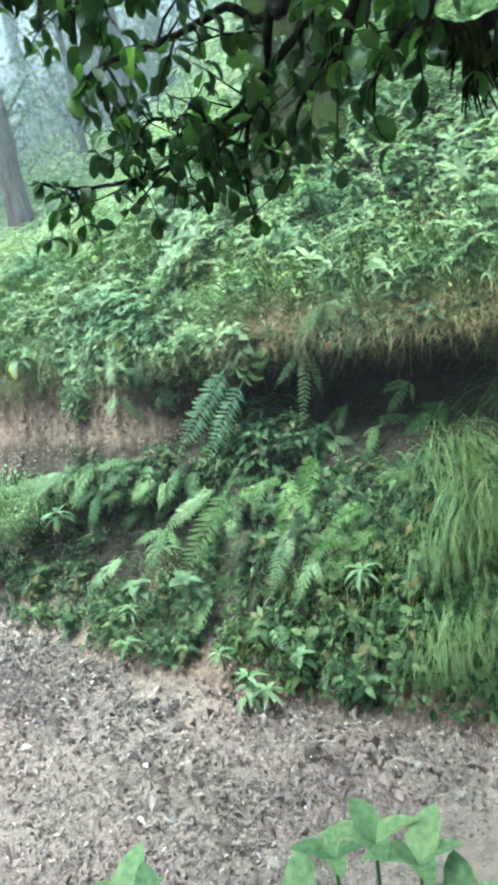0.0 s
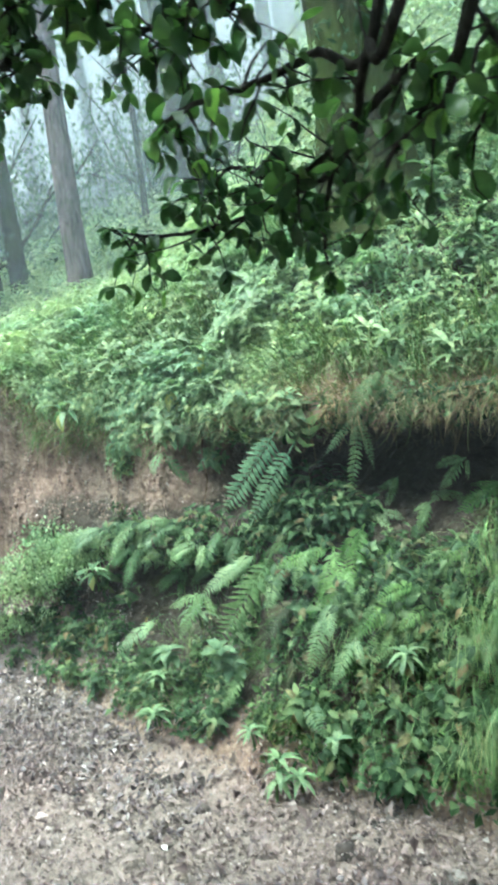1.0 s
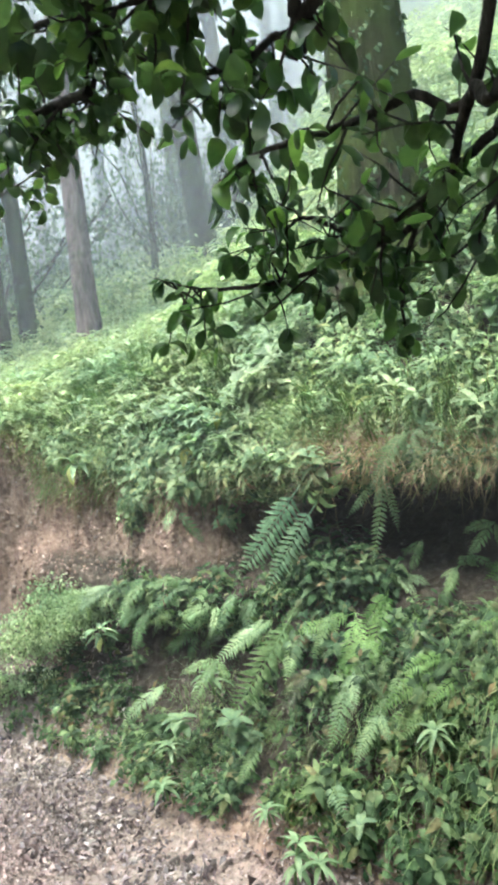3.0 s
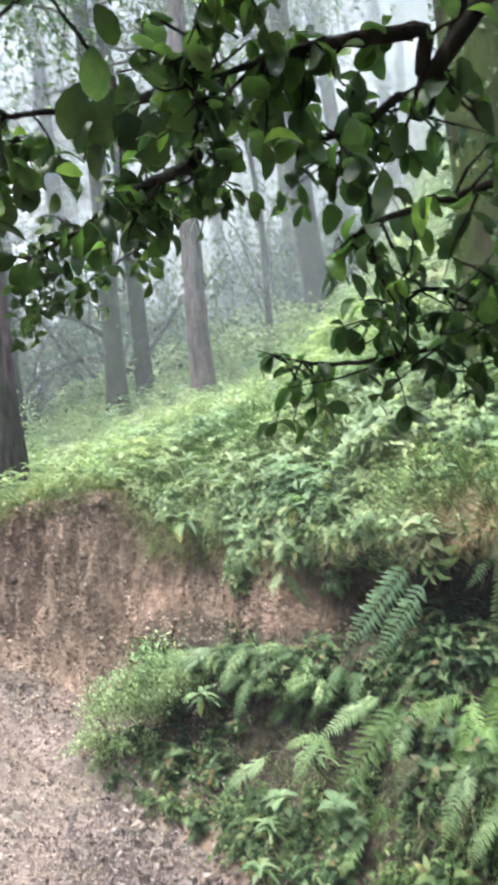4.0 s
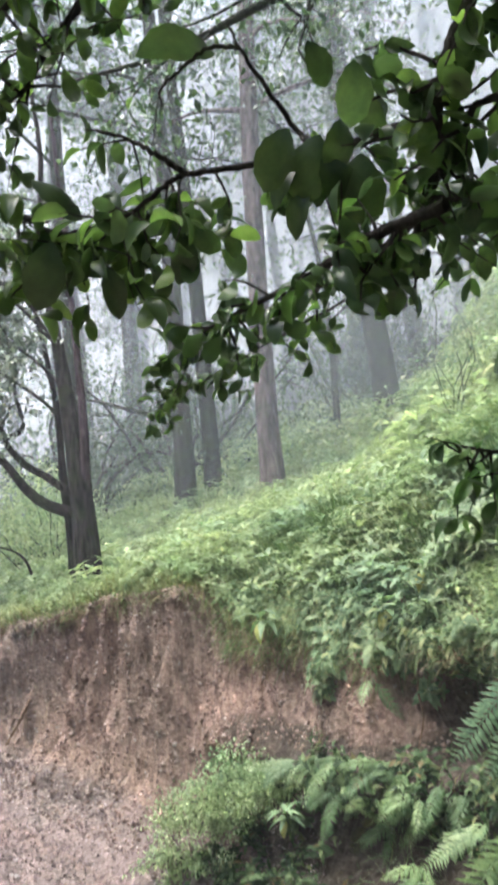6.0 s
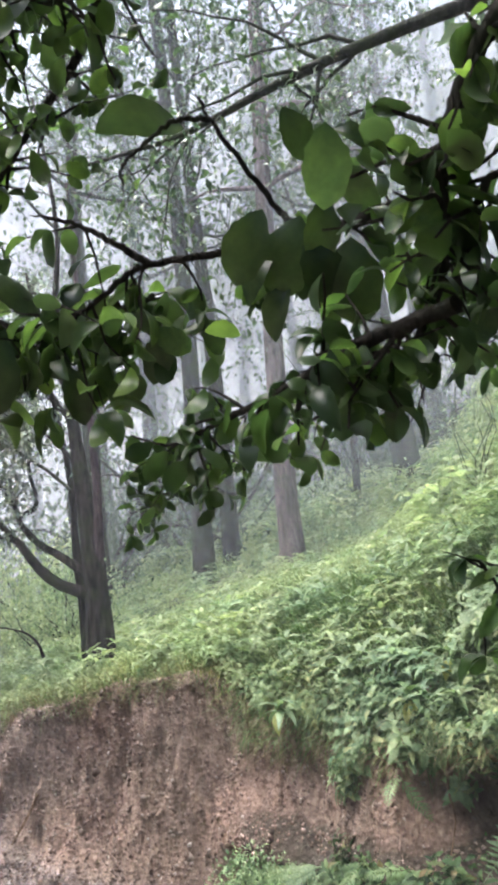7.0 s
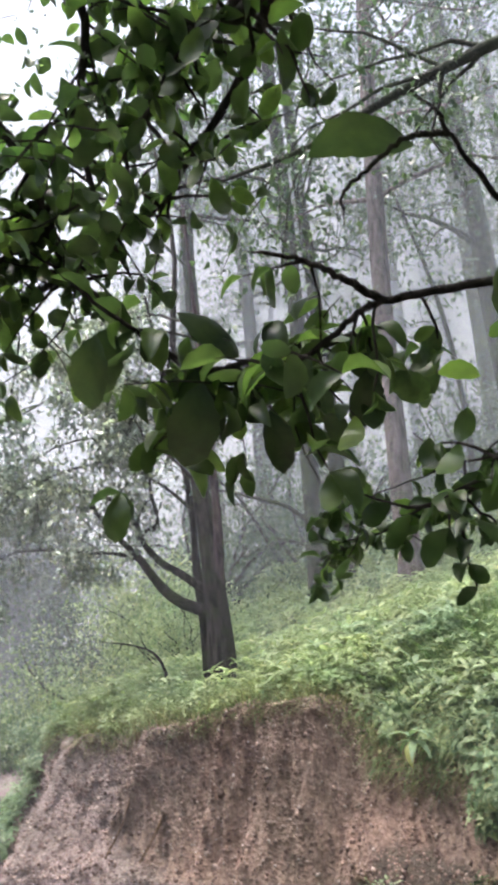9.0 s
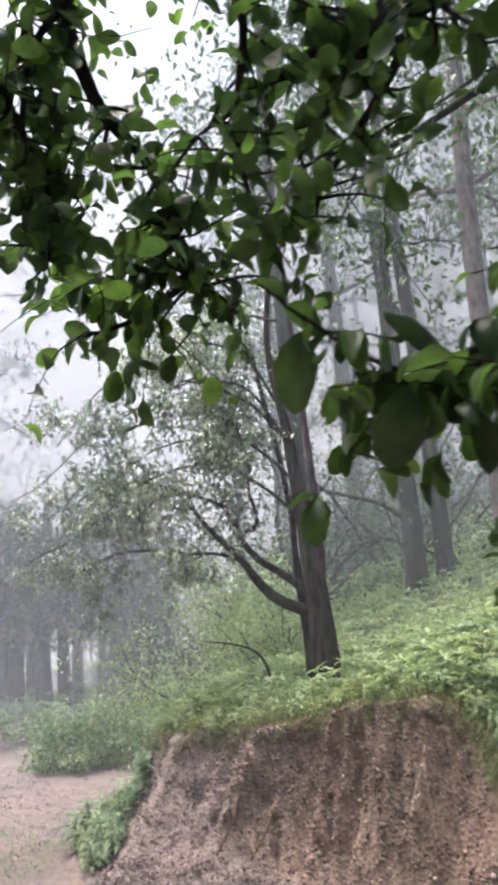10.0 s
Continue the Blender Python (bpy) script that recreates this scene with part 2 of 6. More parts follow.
HUMUS = plain("humus_clod", [(0.0, (0.025, 0.018, 0.015)), (0.7, (0.06, 0.045, 0.04)), (1.0, (0.12, 0.095, 0.085))], 0.9)
STONE = plain("stone", [(0.0, (0.12, 0.1, 0.09)), (1.0, (0.24, 0.21, 0.195))], 0.85, own=True)
BARK_GREY = bark_material("bark_grey", (0.012, 0.011, 0.009), (0.052, 0.048, 0.04), (0.03, 0.04, 0.016), 0.6)
BARK_RED = bark_material("bark_red", (0.06, 0.045, 0.042), (0.18, 0.138, 0.128), (0.055, 0.06, 0.035), 0.25)
BARK_MOSS = bark_material("bark_moss", (0.008, 0.007, 0.005), (0.04, 0.036, 0.022), (0.044, 0.062, 0.013), 0.95, 5.0)
BARK_DARK = bark_material("bark_dark", (0.016, 0.013, 0.011), (0.055, 0.048, 0.04), (0.03, 0.036, 0.018), 0.3, 25.0)
BARK_DARK_TRUNK = bark_material("bark_dark_trunk", (0.011, 0.009, 0.008), (0.052, 0.042, 0.038), (0.035, 0.042, 0.02), 0.35, 9.0)
BARK_PLUM = bark_material("bark_plum", (0.03, 0.02, 0.023), (0.1, 0.068, 0.072), (0.04, 0.045, 0.025), 0.25, 9.0)
ROOT = bark_material("root_bark", (0.09, 0.055, 0.035), (0.22, 0.15, 0.1), (0.1, 0.07, 0.05), 0.2, 20.0)
MOSS = leaf_material("hanging_moss", [(0.0, (0.012, 0.014, 0.006)), (1.0, (0.035, 0.034, 0.016))], 0.1, 0.9, gloss=0.05)

# ---- mesh helpers ----
rng = np.random.default_rng(7)


def mesh_data(name, verts, faces, mat, smooth=True):
    me = bpy.data.meshes.new(name)
    v = np.asarray(verts, dtype=np.float32)
    if isinstance(faces, np.ndarray):
        k = faces.shape[1]
        me.vertices.add(len(v))
        me.vertices.foreach_set("co", v.ravel())
        me.loops.add(faces.size)
        me.loops.foreach_set("vertex_index", faces.ravel().astype(np.int32))
        me.polygons.add(len(faces))
        me.polygons.foreach_set("loop_start", np.arange(0, faces.size, k, dtype=np.int32))
        me.update(calc_edges=True)
    else:
        me.from_pydata([tuple(p) for p in v.tolist()], [], faces)
    if smooth:
        me.polygons.foreach_set("use_smooth", np.ones(len(me.polygons), dtype=bool))
    me.materials.append(mat)
    me.update()
    return me


def thing(name, at=(0, 0, 0), label="", category="", group="", kind=""):
    ob = new(name)
    ob.location = at
    ob.empty_display_size = 0.1
    return tagged(ob, label, category, group, kind)


def part(name, me, parent, label="", at=None):
    """One mesh object under a thing; the mesh is in the thing's own coordinates."""
    ob = new(name, me)
    ob.parent = parent
    if at is not None:
        ob.matrix_basis = at
    return tagged(ob, label)


def tube(points, radii, seg=8, close=True, rough=0.0, seed=0):
    """Skin of a round limb along points: vertices and quads as arrays."""
    p = np.asarray(points, float)
    n = len(p)
    tan = np.gradient(p, axis=0)
    tan /= np.linalg.norm(tan, axis=1)[:, None] + 1e-9
    ref = np.array([0.0, 1.0, 0.0]) if abs(tan[0][2]) > 0.7 else np.array([0.0, 0.0, 1.0])
    u = np.cross(tan, ref)
    u /= np.linalg.norm(u, axis=1)[:, None] + 1e-9
    w = np.cross(tan, u)
    a = np.linspace(0, 2 * math.pi, seg, endpoint=False)
    r = np.asarray(radii, float)[:, None] * np.ones((1, seg))
    if rough:
        q = np.random.default_rng(seed)
        wave = sum(q.normal(0, 1 / k) * np.cos(k * a[None, :] + q.uniform(0, 6) + np.linspace(0, q.uniform(-4, 4), n)[:, None]) for k in (2, 3, 5))
        r = r * (1 + rough * wave + rough * 0.4 * q.normal(0, 1, (n, seg)))
    v = p[:, None, :] + r[..., None] * (np.cos(a)[None, :, None] * u[:, None, :] + np.sin(a)[None, :, None] * w[:, None, :])
    i = np.arange(n - 1)[:, None] * seg + np.arange(seg)[None, :]
    j = np.arange(n - 1)[:, None] * seg + (np.arange(seg)[None, :] + 1) % seg
    f = np.stack([i, j, j + seg, i + seg], -1).reshape(-1, 4)
    return v.reshape(-1, 3), f


def smooth_line(points, n):
    """Points laid evenly along a soft curve through the given ones."""
    p = np.asarray(points, float)
    if len(p) == 2:
        t = np.linspace(0, 1, n)[:, None]
        return p[0] * (1 - t) + p[1] * t
    q = np.vstack([2 * p[0] - p[1], p, 2 * p[-1] - p[-2]])
    s = np.linspace(0, len(p) - 1 - 1e-6, n)
    k = s.astype(int)
    t = (s - k)[:, None]
    a, b, c, d = q[k], q[k + 1], q[k + 2], q[k + 3]
    return 0.5 * (2 * b + (c - a) * t + (2 * a - 5 * b + 4 * c - d) * t ** 2 + (3 * b - a - 3 * c + d) * t ** 3)


def join(chunks):
    vs, fs, o = [], [], 0
    for v, f in chunks:
        vs.append(v)
        fs.append(f + o)
        o += len(v)
    return np.vstack(vs), np.vstack(fs)


def leaf_shape(length=1.0, width=0.42, droop=0.25, fold=0.12, tip=1.0, rows=5, blunt=0.85):
    """A leaf along +y with its upper face to +z: midrib and two sides, quads."""
    t = np.linspace(0, 1, rows)
    half = width * 0.5 * np.sin(math.pi * np.clip(t, 0, 1) ** (0.75 * tip)) ** blunt
    if rows > 8:
        half = half * (1 + 0.07 * np.sin(2.6 * np.arange(rows)))
    half[0], half[-1] = 0.012, 0.006
    y = length * t * (1 - 0.12 * droop * t)
    z = length * (0.10 * np.sin(math.pi * t) - droop * t ** 2)
    v = []
    for k in range(rows):
        y_side = y[k] + (0.03 * length * math.sin(9 * t[k]) if rows > 5 else 0)
        v += [(-half[k] * length, y_side, z[k] + fold * half[k] * length * 2), (0, y[k], z[k]), (half[k] * length, y[k], z[k] + fold * half[k] * length * 2)]
    f = []
    for k in range(rows - 1):
        a = 3 * k
        f += [(a, a + 1, a + 4, a + 3), (a + 1, a + 2, a + 5, a + 4)]
    return np.array(v), np.array(f)


def blade_shape(rows=6, width=0.02, bend=0.9):
    """A grass blade that rises along +z and bows towards +y; length 1."""
    t = np.linspace(0, 1, rows)
    a = bend * t * 1.6
    dy, dz = np.sin(a), np.cos(a)
    y, z = np.concatenate([[0], np.cumsum(dy[:-1])]) / (rows - 1), np.concatenate([[0], np.cumsum(dz[:-1])]) / (rows - 1)
    w = width * 0.5 * (1 - t ** 1.8) + 0.0008
    v = np.stack([np.stack([-w, y, z], 1), np.stack([w, y, z], 1)], 1).reshape(-1, 3)
    f = np.array([(2 * k, 2 * k + 1, 2 * k + 3, 2 * k + 2) for k in range(rows - 1)])
    return v, f


def frames_from(direction, up):
    """Rotation matrices whose y runs along direction and whose z is near up."""
    d = direction / (np.linalg.norm(direction, axis=1)[:, None] + 1e-9)
    x = np.cross(d, up)
    x /= np.linalg.norm(x, axis=1)[:, None] + 1e-9
    z = np.cross(x, d)
    return np.stack([x, d, z], -1)


def stamp(shapes, where, rot, size):
    """Copies of shapes at places, turned and sized, as one set of arrays."""
    chunks = []
    pick = np.arange(len(where)) % len(shapes)
    for k, (v, f) in enumerate(shapes):
        m = pick == k
        if not m.any():
            continue
        w = np.einsum("nij,vj->nvi", rot[m], v) * size[m][:, None, None] + where[m][:, None, :]
        chunks.append((w.reshape(-1, 3), (f[None] + (np.arange(m.sum()) * len(v))[:, None, None]).reshape(-1, f.shape[1])))
    return join(chunks)


def hash_grid(ix, iy, seed):
    h = (ix.astype(np.int64) * 374761393 + iy.astype(np.int64) * 668265263 + seed * 974634541) & 0xFFFFFFFF
    h = ((h ^ (h >> 13)) * 1274126177) & 0xFFFFFFFF
    return ((h ^ (h >> 16)) & 0xFFFF) / 65535.0


def value_noise(x, y, seed=0):
    x, y = np.asarray(x, float), np.asarray(y, float)
    ix, iy = np.floor(x), np.floor(y)
    fx, fy = x - ix, y - iy
    fx, fy = fx * fx * (3 - 2 * fx), fy * fy * (3 - 2 * fy)
    a, b = hash_grid(ix, iy, seed), hash_grid(ix + 1, iy, seed)
    c, d = hash_grid(ix, iy + 1, seed), hash_grid(ix + 1, iy + 1, seed)
    return (a * (1 - fx) + b * fx) * (1 - fy) + (c * (1 - fx) + d * fx) * fy - 0.5


def fbm(x, y, scale, octaves=4, seed=0):
    return sum(value_noise(x * scale * 2 ** k, y * scale * 2 ** k, seed + k) * 0.55 ** k for k in range(octaves))


# ---- the lie of the land ----
TOE = np.array([(30, -6.5), (9, -0.4), (3, 1.7), (1.2, 2.3), (0.6, 2.52), (-0.1, 2.82), (-0.85, 3.32), (-1.45, 3.78), (-2.2, 4.05), (-3.0, 4.15),
                (-4.0, 4.2), (-4.75, 4.65), (-5.4, 5.8), (-6.0, 7.3), (-6.8, 9.6), (-8.2, 14), (-12, 30), (-20, 90)], float)


def toe_distance(x, y):
    """Distance from the foot of the bank, positive into the hill, and the way into it."""
    best = np.full(np.shape(x), 1e9)
    nx, ny = np.zeros(np.shape(x)), np.zeros(np.shape(x))
    sign = np.ones(np.shape(x))
    for (ax, ay), (bx, by) in zip(TOE[:-1], TOE[1:]):
        dx, dy = bx - ax, by - ay
        ln = math.hypot(dx, dy)
        t = np.clip(((x - ax) * dx + (y - ay) * dy) / ln ** 2, 0, 1)
        px, py = ax + t * dx, ay + t * dy
        d = np.hypot(x - px, y - py)
        m = d < best
        best = np.where(m, d, best)
        side = (x - ax) * dy - (y - ay) * dx
        sign = np.where(m, np.where(side > 0, 1.0, -1.0), sign)
        nx, ny = np.where(m, dy / ln, nx), np.where(m, -dx / ln, ny)
    return best * sign, nx, ny


def hill(x, y):
    h = 0.57 + 0.175 * x + 0.27 * y
    h = h + 0.42 * np.exp(-((x - 0.9) ** 2 + (y - 4.7) ** 2) / 1.7)
    h = h + 0.2 * np.clip(y - 4.2, 0, 60) * np.clip((x + 0.4 + 0.06 * y) / 2.2, 0, 1)
    h = h - 0.2 * np.clip((y - 5.0) / 2.6, 0, 1) * np.clip((-x - 0.5) / 1.5, 0, 1)
    h = h - 0.07 * np.exp(-((x + 2.97) ** 2 + (y - 5.3) ** 2) / 0.3)
    h = h - 0.13 * np.clip((y - 4.6) / 2.2, 0, 1) - 0.09 * np.clip((y - 9.9) / 1.5, 0, 1)
    return h + 0.18 * fbm(x, y, 0.5, 3, 11) + 0.05 * fbm(x, y, 3, 3, 5)


def path_height(x, y):
    s = np.clip((-x - 1.2) / 2.2, 0, 1)
    z = 0.45 * s * s * (3 - 2 * s) + 0.05 * fbm(x, y, 0.7, 3, 3) + 0.03 * fbm(x, y, 4, 3, 8)
    drop = np.clip(-y - 0.8, 0, 60)
    return z - 0.25 * drop


K_D = [0, 0.2, 0.4, 0.5, 0.6, 0.7, 0.8, 0.9, 1.4, 1.9]
WILD_O = [0, 0.25, 0.45, 0.58, 1.5, 1.75, 1.2, 0.56, 1.2, 1.9]
WILD_Z = [0, 0.25, 0.47, 0.53, 0.51, 0.64, 0.74, 0.79, 0.93, 1]
LUSH_O = [0, 0.32, 0.64, 0.36, 0.47, 0.55, 0.62, 0.7, 1.4, 1.9]
LUSH_Z = [0, 0.17, 0.38, 0.47, 0.57, 0.7, 0.8, 0.86, 0.97, 1]
BARE_O = [0, 0.2, 0.38, 0.46, 0.51, 0.54, 0.55, 0.56, 1.4, 1.9]
WORN_O = [0, 0.16, 0.32, 0.42, 0.5, 0.56, 0.6, 0.63, 1.4, 1.9]
WORN_Z = [0, 0.12, 0.28, 0.42, 0.58, 0.76, 0.92, 1.0, 1, 1]
BARE_Z = [0, 0.11, 0.28, 0.42, 0.6, 0.78, 0.93, 1.0, 1, 1]


def land(x, y):
    """Where the sheet point (x, y) ends up, and its zone."""
    d, nx, ny = toe_distance(x, y)
    wild = np.clip((x + 0.52) / 0.42, 0, 1)
    bare = np.clip((-1.42 - x) / 0.3, 0, 1)
    s = x - 0.6 * y
    ragged = 0.22 * value_noise(s * 1.7, 0.5 + 0 * s, 71) + 0.13 * value_noise(s * 5.1, 1.5 + 0 * s, 72) + 0.06 * value_noise(s * 13, 2.5 + 0 * s, 73)
    d = d + bare * ragged * np.clip((d - 0.25) / 0.2, 0, 1) * np.clip((1.7 - d) / 0.5, 0, 1)
    lush = np.clip(1 - wild - bare, 0, 1)
    worn = np.clip((-3.05 - x) / 0.7, 0, 1)
    scree = np.clip((-2.95 - x) / 0.4, 0, 1)
    o = wild * np.interp(d, K_D, WILD_O) + bare * (np.interp(d, K_D, BARE_O) * (1 - worn) + np.interp(d, K_D, WORN_O) * worn) + lush * np.interp(d, K_D, LUSH_O)
    f = wild * np.interp(d, K_D, WILD_Z) + bare * (np.interp(d, K_D, BARE_Z) * (1 - worn) + np.interp(d, K_D, WORN_Z) * worn) + lush * np.interp(d, K_D, LUSH_Z)
    on = (d > 0) & (d < 1.9)
    px, py = np.where(on, x + nx * (o - d), x), np.where(on, y + ny * (o - d), y)
    top, low = hill(px, py), path_height(px, py)
    z = np.where(d > 1.9, top, np.where(d < 0, low, low + (top - low) * f))
    # crumbling relief of the face
    face = np.clip(d / 0.25, 0, 1) * np.clip((1.0 - d) / 0.2, 0, 1)
    push = face * (0.04 * fbm(x * 1.0 + d * 0.3, d * 1.2 + 3, 3.0, 4, 21) + 0.028 * fbm(x * 2.2, d * 1.4, 6.0, 3, 29) + 0.03 * fbm(x * 1.3, (d + y) * 0.7, 14, 3, 22))
    px, py = px - nx * push, py - ny * push
    grain = face * (0.026 * fbm(x * 1.1 + 0.25 * d, 0.28 * d, 19.0, 3, 81) + 0.022 * fbm(x * 1.6 + d * 0.3, d * 0.45 - x * 0.2, 26.0, 3, 82))
    px, py = px - nx * grain, py - ny * grain
    z = z + face * (0.01 * fbm(x, d, 14, 3, 23) + 0.005 * fbm(x, d, 34, 2, 27))
    z = z + 0.012 * fbm(x, y, 22, 2, 61) * (d <= 0)
    zone = np.where(d < 0, np.clip(d / 0.5 + 1, 0, 1) * 0.5, np.where(d < 0.95, np.clip(0.15 + (d - 0.26) / 0.24 * 0.85, 0.15, 1.0), np.clip(1 + (d - 0.95) / 0.3, 1, 2)))
    # darker floor soil under the plants, red earth in the band below the lip
    dark_soil = np.clip((x + 1.55) / 0.2, 0, 1) * np.clip(d / 0.12, 0, 1) * np.clip((0.62 - d) / 0.1 + np.clip((x + 0.35) / 0.2, 0.3, 1), 0.3, 1)
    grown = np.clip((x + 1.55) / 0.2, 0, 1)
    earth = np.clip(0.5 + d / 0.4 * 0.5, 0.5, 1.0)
    zone = np.where((d > 0) & (d < 0.95), zone * (1 - grown) + earth * grown + 0.95 * dark_soil, zone)
    # brown earth darkened for shade towards the overgrown end, pale scree at the worn end
    shade_tone = np.clip((x + 2.9) / 0.9, 0, 1) * np.clip((-1.4 - x) / 0.4, 0, 1) * np.clip((d - 0.1) / 0.25, 0, 1)
    zone = np.where((d > 0) & (d < 0.95), zone * (1 - 0.65 * scree) + 0.34 * shade_tone, zone)
    return px, py, z, zone, d


def grid_line(lo, hi, fine_lo, fine_hi, step, growth=1.18):
    mid = list(np.arange(fine_lo, fine_hi + step / 2, step))
    up, s, v = [], step, fine_hi
    while v < hi:
        s *= growth
        v += s
        up.append(v)
    dn, s, v = [], step, fine_lo
    while v > lo:
        s *= growth
        v -= s
        dn.append(v)
    return np.array(dn[::-1] + mid + up)


gx, gy = grid_line(-260, 260, -5.6, 1.6, 0.018), grid_line(-120, 400, 1.7, 6.0, 0.018)
GX, GY = np.meshgrid(gx, gy)
LX, LY, LZ, ZONE, _ = land(GX, GY)
nxn, nyn = len(gx), len(gy)
idx = np.arange(nxn * nyn).reshape(nyn, nxn)
quads = np.stack([idx[:-1, :-1], idx[:-1, 1:], idx[1:, 1:], idx[1:, :-1]], -1).reshape(-1, 4)
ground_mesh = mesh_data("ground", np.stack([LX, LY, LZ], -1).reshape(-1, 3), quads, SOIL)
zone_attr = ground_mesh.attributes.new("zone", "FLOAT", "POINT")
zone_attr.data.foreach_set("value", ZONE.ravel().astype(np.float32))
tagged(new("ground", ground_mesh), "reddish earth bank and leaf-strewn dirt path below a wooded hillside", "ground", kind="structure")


def on_land(x, y):
    """Places on the sheet, with their upward normals."""
    a, b, c, _, d = land(x, y)
    e = 0.02
    a1, b1, c1, _, _ = land(x + e, y)
    a2, b2, c2, _, _ = land(x, y + e)
    n = np.cross(np.stack([a1 - a, b1 - b, c1 - c], -1), np.stack([a2 - a, b2 - b, c2 - c], -1))
    n /= np.linalg.norm(n, axis=-1)[..., None] + 1e-9
    return np.stack([a, b, c], -1), n, d


def scatter(n, x0, x1, y0, y1, d0, d1, keep=None):
    """Random sheet points between two distances from the foot of the bank."""
    out = np.zeros((0, 2))
    while len(out) < n:
        p = np.stack([rng.uniform(x0, x1, n * 3), rng.uniform(y0, y1, n * 3)], -1)
        d, _, _ = toe_distance(p[:, 0], p[:, 1])
        m = (d > d0) & (d < d1)
        if keep is not None:
            m &= keep(p[:, 0], p[:, 1], d)
        if not m.any():
            break
        out = np.vstack([out, p[m]])
    out = out[:n]
    return on_land(out[:, 0], out[:, 1])


# ---- mist between the trees ----
def mist_sheet(radius, amount, white):
    a = np.radians(np.linspace(-50, 100, 40))
    z = np.linspace(-8, radius * 1.6 + 6, 8)
    v = np.array([(-math.sin(t) * radius, 0.4 + math.cos(t) * radius, h) for h in z for t in a])
    f = np.array([(r * 40 + c, r * 40 + c + 1, (r + 1) * 40 + c + 1, (r + 1) * 40 + c) for r in range(7) for c in range(39)])
    return new("mist", mesh_data("mist", v, f, mist_material("mist", amount, white)))


for radius, amount, white in ((2.5, 0.022, 0.85), (5.0, 0.035, 0.85), (6.6, 0.045, 0.85), (8.4, 0.06, 0.85), (11.0, 0.1, 0.85), (14.0, 0.2, 0.8), (18, 0.34, 0.74), (24, 0.45, 0.78), (34, 0.5, 0.8)):
    tagged(mist_sheet(radius, amount, white), "pale grey mist drifting between the tree trunks", "mist", kind="stuff")

def glowing_fog_backdrop(radius, low, high):
    """A glowing sheet for the bright fog that closes the view far behind the wood."""
    m, nt, N, L = shader("far_fog_glow")
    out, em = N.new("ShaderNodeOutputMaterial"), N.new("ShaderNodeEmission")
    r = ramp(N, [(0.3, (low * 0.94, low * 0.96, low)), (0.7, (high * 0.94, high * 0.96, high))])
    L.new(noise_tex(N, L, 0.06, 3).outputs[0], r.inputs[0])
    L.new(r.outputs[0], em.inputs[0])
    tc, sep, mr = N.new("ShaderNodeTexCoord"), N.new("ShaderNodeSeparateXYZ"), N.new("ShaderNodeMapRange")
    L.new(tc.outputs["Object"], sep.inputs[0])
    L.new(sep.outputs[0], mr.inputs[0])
    # the glow grows towards the left, from 0.85 to 1.5
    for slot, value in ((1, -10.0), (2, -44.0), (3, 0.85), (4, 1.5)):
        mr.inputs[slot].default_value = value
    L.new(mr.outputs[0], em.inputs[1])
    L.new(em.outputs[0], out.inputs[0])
    a = np.radians(np.linspace(-50, 100, 40))
    z = np.linspace(-20, 46, 8)
    v = np.array([(-math.sin(t) * radius, 0.4 + math.cos(t) * radius, h) for h in z for t in a])
    f = np.array([(k * 40 + c, k * 40 + c + 1, (k + 1) * 40 + c + 1, (k + 1) * 40 + c) for k in range(7) for c in range(39)])
    return new("backdrop", mesh_data("backdrop", v, f, m))


tagged(glowing_fog_backdrop(58, 0.2, 0.34), "glowing backdrop sheet for the bright white fog far behind the wood", "fog", kind="structure")

# ---- trees ----


def leaf_cloud(centres, spread, count, size, shapes, seed, flat=0.6):
    """Leaves in clumps about centres."""
    q = np.random.default_rng(seed)
    c = np.asarray(centres)
    k = q.integers(0, len(c), count)
    p = c[k] + q.normal(0, 1, (count, 3)) * np.array([spread, spread, spread * flat])
    d = q.normal(0, 1, (count, 3)) + np.array([0, 0, -0.5])
    up = q.normal(0, 0.5, (count, 3)) + np.array([0, 0, 1.0])
    return stamp(shapes, p, frames_from(d, up), size * q.uniform(0.6, 1.25, count))


SMALL_LEAF = [leaf_shape(1, 0.5, 0.2, 0.1, 1.0, 3), leaf_shape(1, 0.42, 0.4, 0.2, 0.9, 3)]


def limb_points(base, way, length, q, n=7, sag=0.0, wander=0.12):
    p = [np.array(base, float)]
    d = np.array(way, float)
    d /= np.linalg.norm(d)
    for _ in range(n - 1):
        d = d + q.normal(0, wander, 3) + np.array([0, 0, -sag])
        d /= np.linalg.norm(d)
        p.append(p[-1] + d * length / (n - 1))
    return np.array(p)


